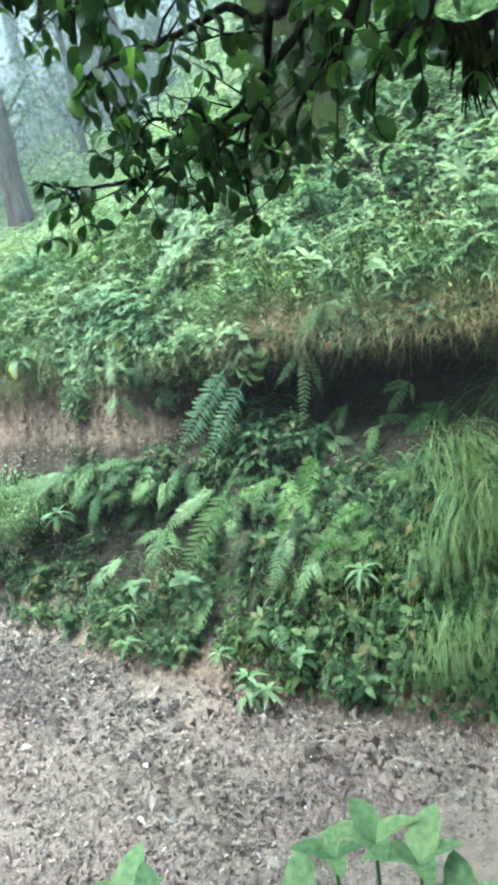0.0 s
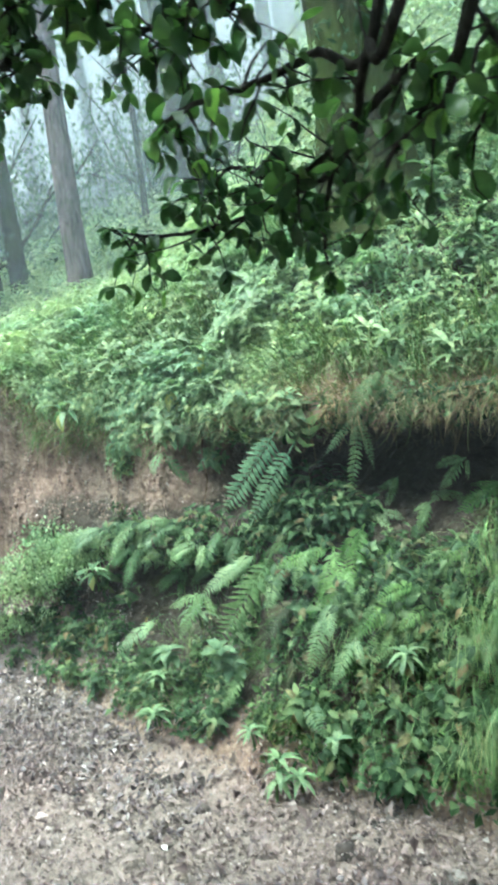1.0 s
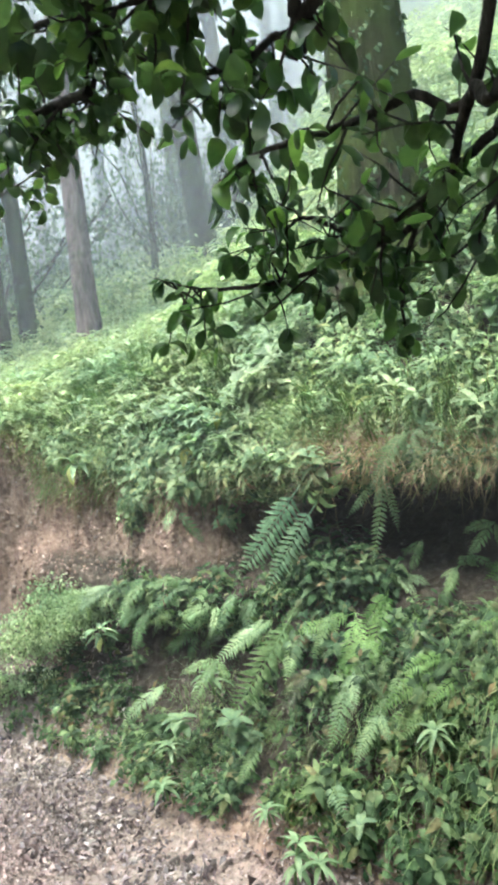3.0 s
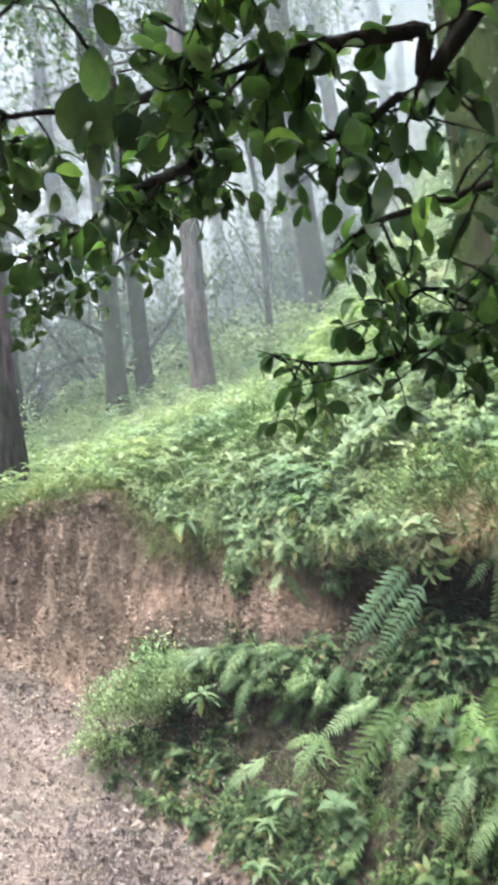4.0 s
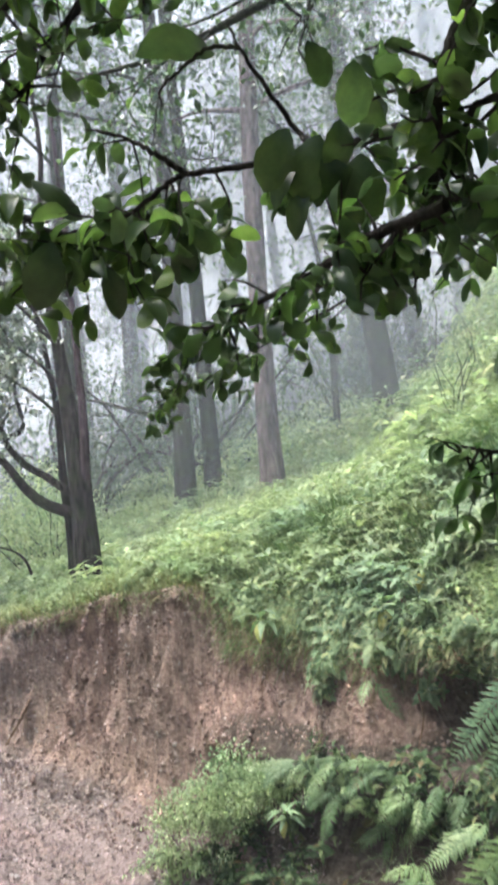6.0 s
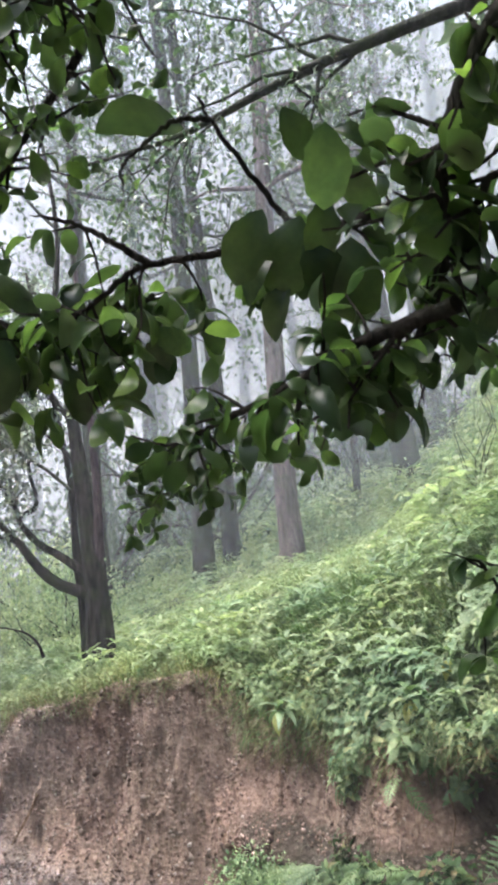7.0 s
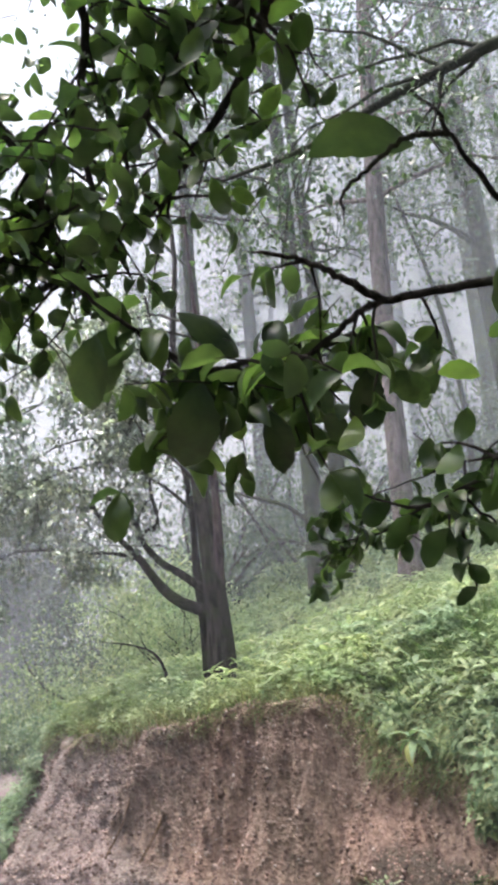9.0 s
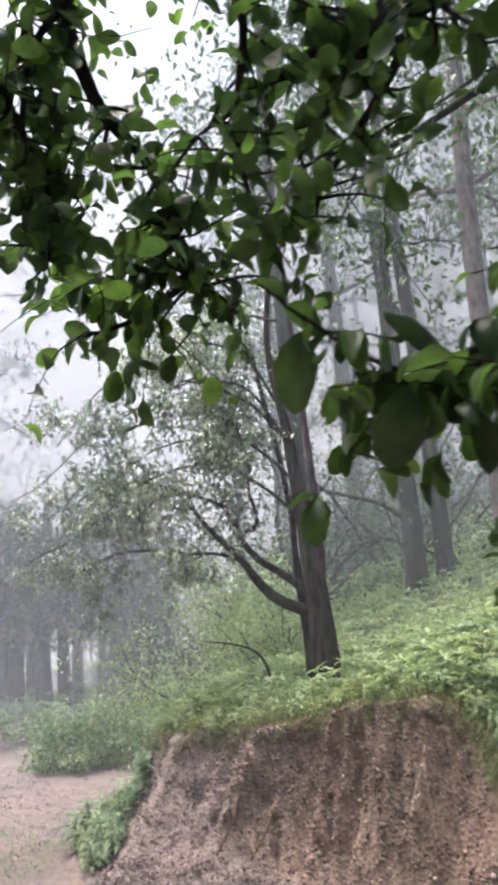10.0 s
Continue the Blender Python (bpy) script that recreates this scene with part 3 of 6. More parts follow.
def forest_tree(name, x, y, radius, height, lean=(0, 0), bark=None, seed=0, limbs=6, first=0.45, leaves=1800, leaf=0.13, label="", reach=2.2, curve=0.0, ground=None):
    """Tall trunk with a flared foot, side limbs and a thin crown of small leaves."""
    q = np.random.default_rng(seed)
    z0 = float(ground(np.array(x), np.array(y))[2] if ground else hill(np.array(x), np.array(y)))
    tree = thing(name, (x, y, z0 - 0.15), label, "tree", "trees of the misty wood")
    t = np.linspace(0, 1, 16) ** 1.3
    wob = 0.022 * height * np.stack([np.sin(3.1 * t + q.uniform(0, 6)), np.sin(2.6 * t + q.uniform(0, 6))], -1) * t[:, None]
    line = np.stack([lean[0] * t * height + wob[:, 0] + curve * np.sin(math.pi * t), lean[1] * t * height + wob[:, 1], t * height], -1)
    r = radius * (1 - 0.62 * t) * (1 + 0.55 * np.exp(-t * height / 0.28))
    part("trunk", mesh_data("trunk", *tube(line, r, 16, rough=0.09, seed=seed), bark), tree)
    tips = []
    for k in range(limbs):
        h = first + (0.97 - first) * (k + q.uniform(0, 0.8)) / max(limbs, 1)
        i = np.interp(h, t, np.arange(16))
        base = line[int(i)]
        a = q.uniform(0, 2 * math.pi)
        ln = reach * q.uniform(0.6, 1.2) * (1.15 - 0.5 * h)
        pts = limb_points(base, (math.cos(a), math.sin(a), q.uniform(0.1, 0.6)), ln, q, 7, 0.03, 0.2)
        rr = np.interp(h, t, r) * 0.38 * np.linspace(1, 0.2, 7)
        chunks = [tube(pts, rr, 6)]
        for _ in range(5):
            s = int(q.integers(2, 7))
            side = limb_points(pts[s], q.normal(0, 1, 3) + np.array([0, 0, 0.3]), ln * 0.4, q, 5, 0.05, 0.25)
            chunks.append(tube(side, np.linspace(rr[s] * 0.5, 0.004, 5), 5))
            tips += [side[2], side[3], side[4]]
        tips += [pts[4], pts[5], pts[6]]
        part("limb", mesh_data("limb", *join(chunks), bark), tree)
    if leaves and tips:
        part("crown", mesh_data("crown", *leaf_cloud(tips, reach * 0.17, leaves, leaf, SMALL_LEAF, seed + 1), CROWN_LEAF), tree)
    return tree


forest_tree("tree", -2.67, 8.95, 0.132, 13, (0.005, 0), BARK_RED, 31, 11, 0.36, 2300, 0.12, "tall straight tree with bare reddish-brown bark on the slope")
forest_tree("tree", -4.02, 9.55, 0.13, 13, (-0.012, 0.0), BARK_GREY, 32, 11, 0.34, 2300, 0.12, "grey mossy trunk growing close beside a twin trunk")
def side_limb(tree, points, r0):
    """A crooked low limb on a trunk, in the tree's own coordinates."""
    line = smooth_line(points, 14)
    return part("limb", mesh_data("limb", *tube(line, np.linspace(r0, r0 * 0.3, 14), 8, rough=0.08, seed=6), BARK_GREY), tree)


side_limb(bpy.data.objects["tree.001"], [(-0.05, 0, 1.1), (-0.35, -0.1, 1.35), (-0.75, -0.2, 1.5), (-1.2, -0.2, 1.65), (-1.6, -0.1, 1.6)], 0.035)
forest_tree("tree", -3.74, 9.78, 0.11, 12, (-0.012, 0.02), BARK_GREY, 33, 9, 0.38, 2000, 0.12, "slimmer dark trunk growing close beside its twin")
forest_tree("tree", -1.72, 11.8, 0.19, 14, (-0.075, 0.03), BARK_GREY, 34, 10, 0.35, 2300, 0.13, "leaning grey trunk high on the slope")
forest_tree("tree", -3.10, 16.6, 0.17, 15, (0.0, 0), BARK_MOSS, 35, 9, 0.35, 4000, 0.14, "yellow-green mossy trunk behind a leaning one")
forest_tree("tree", -2.67, 12.3, 0.055, 7, (-0.12, 0.02), BARK_GREY, 36, 5, 0.5, 700, 0.1, "thin crooked sapling trunk leaning over the slope", 1.2, 0.3)
forest_tree("tree", -1.85, 17.3, 0.19, 15, (-0.04, 0), BARK_GREY, 37, 9, 0.35, 4000, 0.14, "distant grey trunk fading into the mist")
forest_tree("tree", -7.9, 15.7, 0.21, 15, (0.0, 0), BARK_GREY, 38, 10, 0.34, 5000, 0.13, "distant grey trunk fading into the mist")
forest_tree("tree", -8.6, 15.0, 0.13, 12, (-0.02, 0), BARK_GREY, 39, 9, 0.35, 4000, 0.13, "slim distant trunk fading into the mist")
forest_tree("tree", -5.1, 18.6, 0.15, 15, (-0.02, 0), BARK_GREY, 40, 9, 0.35, 4000, 0.14, "slim distant trunk fading into the mist")
forest_tree("tree", -8.8, 23.7, 0.2, 17, (0.05, 0), BARK_GREY, 41, 9, 0.35, 4000, 0.16, "distant leaning trunk almost lost in mist")
forest_tree("tree", -5.45, 9.5, 0.12, 12, (-0.03, 0.02), BARK_GREY, 42, 12, 0.45, 3400, 0.13, "grey trunk with a wide thin crown behind the forked tree", 3.6)
q = np.random.default_rng(91)
for k in range(34):
    a, dist = radians(q.uniform(-22, 38) if k < 24 else q.uniform(52, 70)), q.uniform(19, 34)
    forest_tree("tree", -math.sin(a) * dist, math.cos(a) * dist, q.uniform(0.11, 0.19), q.uniform(13, 18), (q.uniform(-0.02, 0.03), 0), BARK_GREY, 200 + k,
                8, 0.3, 1800, 0.16, "far grey trunk almost lost in mist")


def mossy_tree():
    x, y = 0.5, 4.34
    z0 = float(hill(np.array(x), np.array(y))) - 0.2
    tree = thing("mossy_tree", (x, y, z0), "broad moss-covered trunk above the overgrown bank", "tree", "trees of the misty wood")
    t = np.linspace(0, 1, 26) ** 1.4
    line = np.stack([-0.55 * t + 0.05 * np.sin(5 * t), 0.2 * t, 9 * t], -1)
    r = 0.205 * (1 - 0.5 * t) * (1 + 0.75 * np.exp(-t * 9 / 0.32))
    part("trunk", mesh_data("trunk", *tube(line, r, 26, rough=0.07, seed=3), BARK_MOSS), tree)
    q = np.random.default_rng(5)
    k = q.integers(1, 15, 1700)
    a = q.uniform(0, 2 * math.pi, 1700)
    spot = line[k] + np.stack([np.cos(a), np.sin(a), 0 * a], -1) * (r[k] * 1.02)[:, None] + np.stack([0 * a, 0 * a, q.uniform(-0.12, 0.12, 1700)], -1)
    out = np.stack([np.cos(a), np.sin(a), 0 * a], -1)
    part("creeper", mesh_data("creeper", *stamp(SMALL_LEAF, spot, frames_from(out * 0.4 + q.normal(0, 0.5, (1700, 3)) + np.array([0, 0, -0.6]), out), q.uniform(0.02, 0.065, 1700)), BANK_LEAF), tree)
    bough = smooth_line([(-0.1, 0, 2.78), (-0.9, 0, 2.74), (-1.5, 0, 2.66), (-2.1, 0.05, 2.58), (-2.8, 0.1, 2.62)], 12)
    for s, way, ln in ((9, None, 3), (16, (-0.7, 0.8, 0.5), 4.0), (17, (0.9, 0.1, 0.5), 3.5), (18, (-0.9, -0.2, 0.6), 4.0), (19, (-0.2, 0.9, 0.6), 3.5)):
        pts = bough if way is None else limb_points(line[s], way, ln, q, 12, 0.0, 0.09)
        rr = np.linspace(0.042, 0.009, 12)
        chunks, tips = [tube(pts, rr, 9, rough=0.05, seed=s)], []
        for k in range(12):
            i = int(q.integers(3, 12))
            side = limb_points(pts[i], q.normal(0, 1, 3) * np.array([1, 1, 0.6]) + np.array([-0.3, 0, -0.15]), q.uniform(0.5, 1.3), q, 7, 0.06, 0.22)
            chunks.append(tube(side, np.linspace(rr[i] * 0.45, 0.003, 7), 5))
            tips += list(side[2:])
        limb = part("limb", mesh_data("limb", *join(chunks), BARK_GREY), tree)
        part("foliage", mesh_data("foliage", *leaf_cloud(tips, 0.2, 800 if way is None else 1200, 0.066, SMALL_LEAF, s + 50), CROWN_LEAF), limb)
    return tree


mossy_tree()


def fork_tree():
    """Dark tree at the edge of the cut, with a twin stem and crooked low limbs."""
    x, y = -2.93, 5.36
    z0 = float(hill(np.array(x), np.array(y))) - 0.15
    tree = thing("forked_tree", (x, y, z0), "dark forked tree with crooked low limbs and small glinting leaves", "tree", "trees of the misty wood")
    tree.scale = (0.93, 0.93, 0.93)
    main = smooth_line([(0.0, 0, -0.4), (0.0, 0, 0), (0.0, 0, 0.6), (-0.06, 0, 1.3), (-0.2, 0.05, 2.2), (-0.36, 0.1, 3.0), (-0.3, 0.1, 3.9), (-0.5, 0.1, 5.2)], 26)
    h = np.maximum(main[:, 2], 0)
    r = 0.098 * (1 - 0.06 * h) * (1 + 0.75 * np.exp(-h / 0.3)) * np.interp(h, [0.8, 1.1, 1.7, 2.5, 5.2], [1.0, 0.86, 0.78, 0.42, 0.15])
    part("trunk", mesh_data("trunk", *tube(main, r, 16, rough=0.06, seed=8), BARK_DARK_TRUNK), tree)
    second = smooth_line([(-0.13, 0.05, -0.4), (-0.13, 0.05, 0), (-0.15, 0.05, 0.7), (-0.2, 0.04, 1.09), (-0.22, 0.04, 1.57), (-0.32, 0.08, 2.06), (-0.45, 0.1, 2.6), (-0.7, 0.2, 3.6)], 22)
    part("second_stem", mesh_data("second_stem", *tube(second, np.interp(second[:, 2], [0, 0.9, 1.2, 3.6], [0.06, 0.045, 0.026, 0.012]), 11, rough=0.08, seed=9), BARK_DARK_TRUNK), tree)
    third = smooth_line([(0.0, 0.0, 0.8), (0.055, -0.03, 1.4), (0.0, -0.02, 2.4), (-0.12, 0, 4.2)], 12)
    part("second_stem", mesh_data("second_stem", *tube(third, np.linspace(0.045, 0.014, 12), 9, rough=0.05, seed=10), BARK_PLUM), tree)
    q = np.random.default_rng(77)
    limbs = [[(-0.02, -0.02, 0.5), (-0.27, -0.1, 0.6), (-0.46, -0.1, 0.75), (-0.6, -0.1, 0.92), (-0.74, -0.1, 1.06), (-0.95, -0.12, 1.27), (-1.13, -0.12, 1.48), (-1.32, -0.12, 1.66)],
             [(-0.02, -0.03, 0.62), (-0.25, -0.1, 0.81), (-0.44, -0.12, 0.93), (-0.6, -0.12, 1.11), (-0.62, -0.12, 1.2), (-0.72, -0.12, 1.31), (-0.73, -0.1, 1.45)],
             [(-0.6, -0.12, 1.16), (-0.46, -0.12, 1.2), (-0.44, -0.12, 1.3), (-0.5, -0.12, 1.49), (-0.51, -0.1, 1.75), (-0.61, -0.1, 2.07), (-0.79, -0.1, 2.18)],
             [(-0.62, -0.1, 0.95), (-0.85, -0.12, 1.03), (-1.11, -0.12, 1.06), (-1.6, -0.12, 1.14), (-1.98, -0.15, 1.15), (-2.38, -0.15, 1.05), (-2.86, -0.15, 0.94)],
             [(-0.15, 0, 1.8), (-0.4, -0.05, 2.25), (-0.75, -0.1, 2.5), (-1.3, -0.2, 2.5), (-1.9, -0.2, 2.3)],
             [(-0.2, 0, 2.9), (-0.8, 0.3, 3.2), (-1.5, 0.3, 3.2), (-2.1, 0.2, 2.9)],
             [(-0.75, -0.1, 1.4), (-1.2, -0.15, 1.6), (-1.7, -0.2, 1.7), (-2.3, -0.1, 1.5)],
             [(-0.12, 0, 1.5), (-0.45, -0.05, 1.85), (-0.95, -0.1, 2.05), (-1.7, -0.2, 1.9), (-2.6, -0.2, 1.6)],
             [(-0.25, 0, 2.2), (-0.5, -0.05, 2.65), (-1.0, -0.1, 2.9), (-1.9, -0.2, 2.75), (-2.7, -0.2, 2.3)],
             [(-0.2, 0, 1.9), (-0.55, -0.1, 2.3), (-1.1, -0.2, 2.5), (-2.1, -0.3, 2.2), (-3.2, -0.3, 1.8)],
             [(-0.18, 0, 1.3), (-0.5, -0.1, 1.6), (-1.05, -0.2, 1.8), (-2.0, -0.3, 1.5), (-3.0, -0.3, 1.1)]]
    for k, pts in enumerate(limbs):
        line = smooth_line([(px, py, pz + 0.27) for px, py, pz in pts], 16)
        bend = 0.045 * np.linspace(0, 1, 16) * (k > 3)
        line = line + np.stack([0 * bend, bend * np.sin(0.9 * np.arange(16) + k), bend * np.sin(1.3 * np.arange(16) + 2 * k)], -1)
        rad = np.linspace((0.05, 0.036, 0.022)[k] if k < 3 else 0.015, 0.008 if k < 2 else 0.005, 16)
        chunks, tips = [tube(line, rad, 9, rough=0.07, seed=k)], []
        for _ in range(12):
            i = int(q.integers(10 if k < 3 else 4, 16))
            side = limb_points(line[i], q.normal(0, 1, 3) + np.array([-0.5, 0, 0.15]), q.uniform(0.25, 0.7), q, 7, 0.03, 0.3)
            chunks.append(tube(side, np.linspace(rad[i] * 0.5, 0.002, 7), 5))
            tips += list(side[2:])
        limb = part("limb", mesh_data("limb", *join(chunks), BARK_DARK_TRUNK), tree)
        part("foliage", mesh_data("foliage", *leaf_cloud(tips, 0.07, 420 if k in (1, 2) else 1500 if k > 2 else 600, 0.066, SMALL_LEAF, 60 + k, 0.8), GLINT_LEAF), limb)
    return tree


fork_tree()


def dead_branch(points, r0):
    """A bare fallen stick, bowed over the herbs."""
    ob = thing("dead_branch", points[0], "bare dark dead branch arching out of the herbs", "branch")
    line = smooth_line([tuple(np.array(p) - np.array(points[0])) for p in points], 16)
    part("stick", mesh_data("stick", *tube(line, np.linspace(r0, 0.004, 16), 8, rough=0.1, seed=3), BARK_DARK_TRUNK), ob)
    for k, (i, way) in enumerate(((8, (-0.6, 0.1, 0.7)), (12, (-0.4, 0.0, -0.5)))):
        part("twig", mesh_data("twig", *tube(limb_points(line[i], way, 0.16, np.random.default_rng(k), 6, 0.02, 0.2), np.linspace(0.005, 0.002, 6), 6), BARK_DARK_TRUNK), ob)


dead_branch([(-3.33, 5.27, 1.6), (-3.38, 5.27, 1.71), (-3.48, 5.27, 1.79), (-3.67, 5.27, 1.84), (-3.93, 5.27, 1.87)], 0.014)


def bush(x, y, size, leaves, seed, label, leaf=0.06, mat=None, name="bush", stem=0.012):
    q = np.random.default_rng(seed)
    z0 = float(land(np.array(x), np.array(y))[2])
    ob = thing(name, (x, y, z0 - 0.05), label, "bush", "bushes")
    chunks, tips = [], []
    for _ in range(14):
        pts = limb_points((q.normal(0, 0.06), q.normal(0, 0.06), 0), q.normal(0, 0.6, 3) + np.array([0, 0, 1.1]), size * q.uniform(0.6, 1.1), q, 7, 0.02, 0.25)
        chunks.append(tube(pts, np.linspace(stem, 0.25 * stem, 7) * size, 5))
        tips += list(pts[2:])
    part("stems", mesh_data("stems", *join(chunks), BARK_DARK), ob)
    part("foliage", mesh_data("foliage", *leaf_cloud(tips, 0.16 * size, leaves, leaf, SMALL_LEAF, seed), mat or HERB), ob)
    return ob


bush(-6.6, 9.3, 2.2, 12000, 301, "pale fine-leaved bush in the mist beside the path", 0.07, SLOPE_HERB)
q = np.random.default_rng(19)
for k in range(12):
    a, dist = radians(q.uniform(-6, 40)), q.uniform(19, 28)
    bush(-math.sin(a) * dist, math.cos(a) * dist, q.uniform(1.6, 3.4), 1500, 360 + k, "misty grey-green sapling among the far trunks", 0.14, CROWN_LEAF, "sapling")
q = np.random.default_rng(17)
for k in range(12):
    a, dist = radians(q.uniform(28, 62)), q.uniform(17, 26)
    bush(-math.sin(a) * dist, math.cos(a) * dist, q.uniform(1.2, 2.4), 1800, 320 + k, "misty grey-green bush in the far wood", 0.12, CROWN_LEAF)
bush(-4.7, 7.6, 1.1, 5000, 303, "pale fine-leaved bush in the mist beside the path", 0.05, SLOPE_HERB)
for k, (x, y, size) in enumerate(((-6.1, 10.6, 3.3), (-7.6, 11.2, 3.0), (-5.0, 11.4, 3.4), (-8.8, 11.0, 2.6))):
    bush(x, y, size, 5200, 380 + k, "misty grey-green young tree behind the forked one", 0.09, CROWN_LEAF, "sapling")
bush(-0.4, 7.3, 1.2, 420, 304, "sparse twiggy shrub on the slope", 0.05, stem=0.005)
bush(-5.6, 8.6, 1.5, 11000, 302, "pale fine-leaved bush in the mist beside the path", 0.065, SLOPE_HERB)

q = np.random.default_rng(23)
for k in range(15):
    a, dist = radians(40.5 + 1.0 * k + q.uniform(-0.3, 0.3)), q.uniform(16, 21)
    x, y = -math.sin(a) * dist, math.cos(a) * dist
    forest_tree("tree", x, y, q.uniform(0.1, 0.18), q.uniform(3.8, 5.2), (q.uniform(-0.03, 0.03), 0), BARK_DARK_TRUNK, 420 + k, 8, 0.42, 1500, 0.15, "dark slim trunk beyond the path in the mist", 1.3, ground=land)
for k in range(6):
    a, dist = radians(36 + 2.3 * k), q.uniform(10.2, 11.2)
    bush(-math.sin(a) * dist, math.cos(a) * dist, q.uniform(0.6, 0.9), 3200, 440 + k, "low green hedge bush beyond the path", 0.07)

# unseen trees added behind the path to keep sky light off the foreground
q = np.random.default_rng(29)
for k in range(11):
    a, dist = radians(100 + 16 * k + q.uniform(-5, 5)), q.uniform(6, 10)
    forest_tree("tree", -math.sin(a) * dist, math.cos(a) * dist, q.uniform(0.12, 0.2), q.uniform(9, 12), (q.uniform(-0.03, 0.03), 0), BARK_GREY, 460 + k, 12, 0.14, 4200, 0.34, "unseen grey-trunked tree added below the path to block sky light", 3.4, ground=land)
# four more out of view on the right, added to shade the bank
for k, (x, y) in enumerate(((2.9, 3.4), (2.6, 6.6), (4.2, 1.4), (4.6, 4.8))):
    forest_tree("tree", x, y, 0.17, 10, (0.02, 0), BARK_GREY, 480 + k, 14, 0.42, 5200, 0.3, "unseen broad-crowned tree added to shade the overgrown bank", 3.2)

# saplings filling the wood between the trunks
q = np.random.default_rng(37)
for k in range(9):
    a, dist = radians(q.uniform(4, 36)), q.uniform(15, 21)
    bush(-math.sin(a) * dist, math.cos(a) * dist, q.uniform(2.0, 3.6), 2600, 520 + k, "misty grey-green sapling among the far trunks", 0.12, CROWN_LEAF, "sapling")

# ---- undergrowth on the hillside ----


def herb_shape(seed, leaves=11, height=1.0, leaf=0.34, width=0.36):
    """A leafy herb of unit height: pairs of lance leaves up a stem, a tuft on top."""
    q = np.random.default_rng(seed)
    chunks = []
    for k in range(leaves):
        h = height * (0.25 + 0.75 * (k // 2 * 2 + q.uniform(0, 0.6)) / leaves)
        a = (k % 2) * math.pi + (k // 2) * 1.57 + q.uniform(-0.4, 0.4)
        rise = q.uniform(-0.1, 0.4)
        d = np.array([[math.cos(a), math.sin(a), rise]])
        rot = frames_from(d, np.array([[0.0, 0.0, 1.0]]))
        v, f = leaf_shape(1, width, q.uniform(0.1, 0.4), 0.12, 0.85, 4)
        ln = leaf * q.uniform(0.7, 1.2) * (1.15 - 0.5 * h)
        chunks.append((v @ rot[0].T * ln + np.array([0.03 * math.cos(a), 0.03 * math.sin(a), h]), f))
    stem = tube(np.array([(0, 0, 0), (0.01, 0.01, 0.5 * height), (0, 0, height)]), [0.012, 0.01, 0.006], 3)
    chunks.append(stem)
    return join(chunks)


def whorl_shape(seed, tiers=2, leaf=0.42):
    """A herb of unit height: long lance leaves in rings near the top of the stem."""
    q = np.random.default_rng(seed)
    bow = q.normal(0, 0.12, 2)
    chunks = [tube(np.array([(0, 0, 0), (bow[0] * 0.3, bow[1] * 0.3, 0.5), (bow[0], bow[1], 1.0)]), [0.013, 0.011, 0.007], 3)]
    for tier in range(tiers):
        h = 1.0 - 0.27 * tier
        n = int(q.integers(4, 7))
        for k in range(n):
            a = 2 * math.pi * (k + 0.5 * tier) / n + q.normal(0, 0.25)
            d = np.array([[math.cos(a), math.sin(a), q.uniform(0.05, 0.55) - 0.25 * tier]])
            v, f = leaf_shape(1, q.uniform(0.22, 0.33), q.uniform(0.02, 0.3), 0.16, 0.85, 5)
            chunks.append((v @ frames_from(d, np.array([[0.0, 0.0, 1.0]]))[0].T * leaf * q.uniform(0.7, 1.15) * (1 - 0.12 * tier) + np.array([bow[0] * h, bow[1] * h, h]), f))
    return join(chunks)


WHORLS = [whorl_shape(450 + k, 2 + k % 2, 0.4 + 0.05 * (k % 4)) for k in range(10)]
HERBS = [herb_shape(400 + k, 8 + 2 * (k % 4), 1.0, 0.36 + 0.07 * (k % 4), 0.36 + 0.07 * (k % 3)) for k in range(12)]


def tilted(n, normal, amount=0.35, lift=0.6):
    """Random turns about an axis between upright and the ground's normal."""
    up = normal * (1 - lift) + np.array([0, 0, 1.0]) * lift + rng.normal(0, amount * 0.4, (n, 3))
    up /= np.linalg.norm(up, axis=1)[:, None]
    a = rng.uniform(0, 2 * math.pi, n)
    ref = np.stack([np.cos(a), np.sin(a), np.zeros(n)], -1)
    x = np.cross(ref, up)
    x /= np.linalg.norm(x, axis=1)[:, None]
    return np.stack([x, np.cross(up, x), up], -1)


def herb_field(name, n, area, d0, d1, size, mat, label, keep=None, lift=0.6, shapes=None):
    p, nm, d = scatter(n, *area, d0, d1, keep)
    v, f = stamp(shapes or HERBS, p - nm * 0.02, tilted(len(p), nm, 0.4, lift), rng.uniform(*size, len(p)))
    return tagged(new(name, mesh_data(name, v, f, mat)), label, "undergrowth", kind="stuff")


LUSHLY = "dense light green leafy undergrowth covering the wooded slope"
herb_field("undergrowth", 3200, (-5.5, -1.4, 3.2, 6.2), 0.86, 9, (0.06, 0.16), SLOPE_HERB, LUSHLY)
herb_field("undergrowth", 700, (-5.5, -1.4, 3.2, 6.2), 0.95, 9, (0.1, 0.2), SLOPE_HERB, LUSHLY, lambda x, y, d: (value_noise(x * 2.5, y * 2.5, 18) > -0.05) & (np.hypot(x + 2.97, y - 5.1) > 0.45), 0.6, WHORLS)
STRAWY = lambda x, y, d: (x < 0.25 + 0.15 * value_noise(x * 6, y * 6, 33)) | (d > 1.0)
HUSKY = "dense green leafy undergrowth along the lip of the bank"
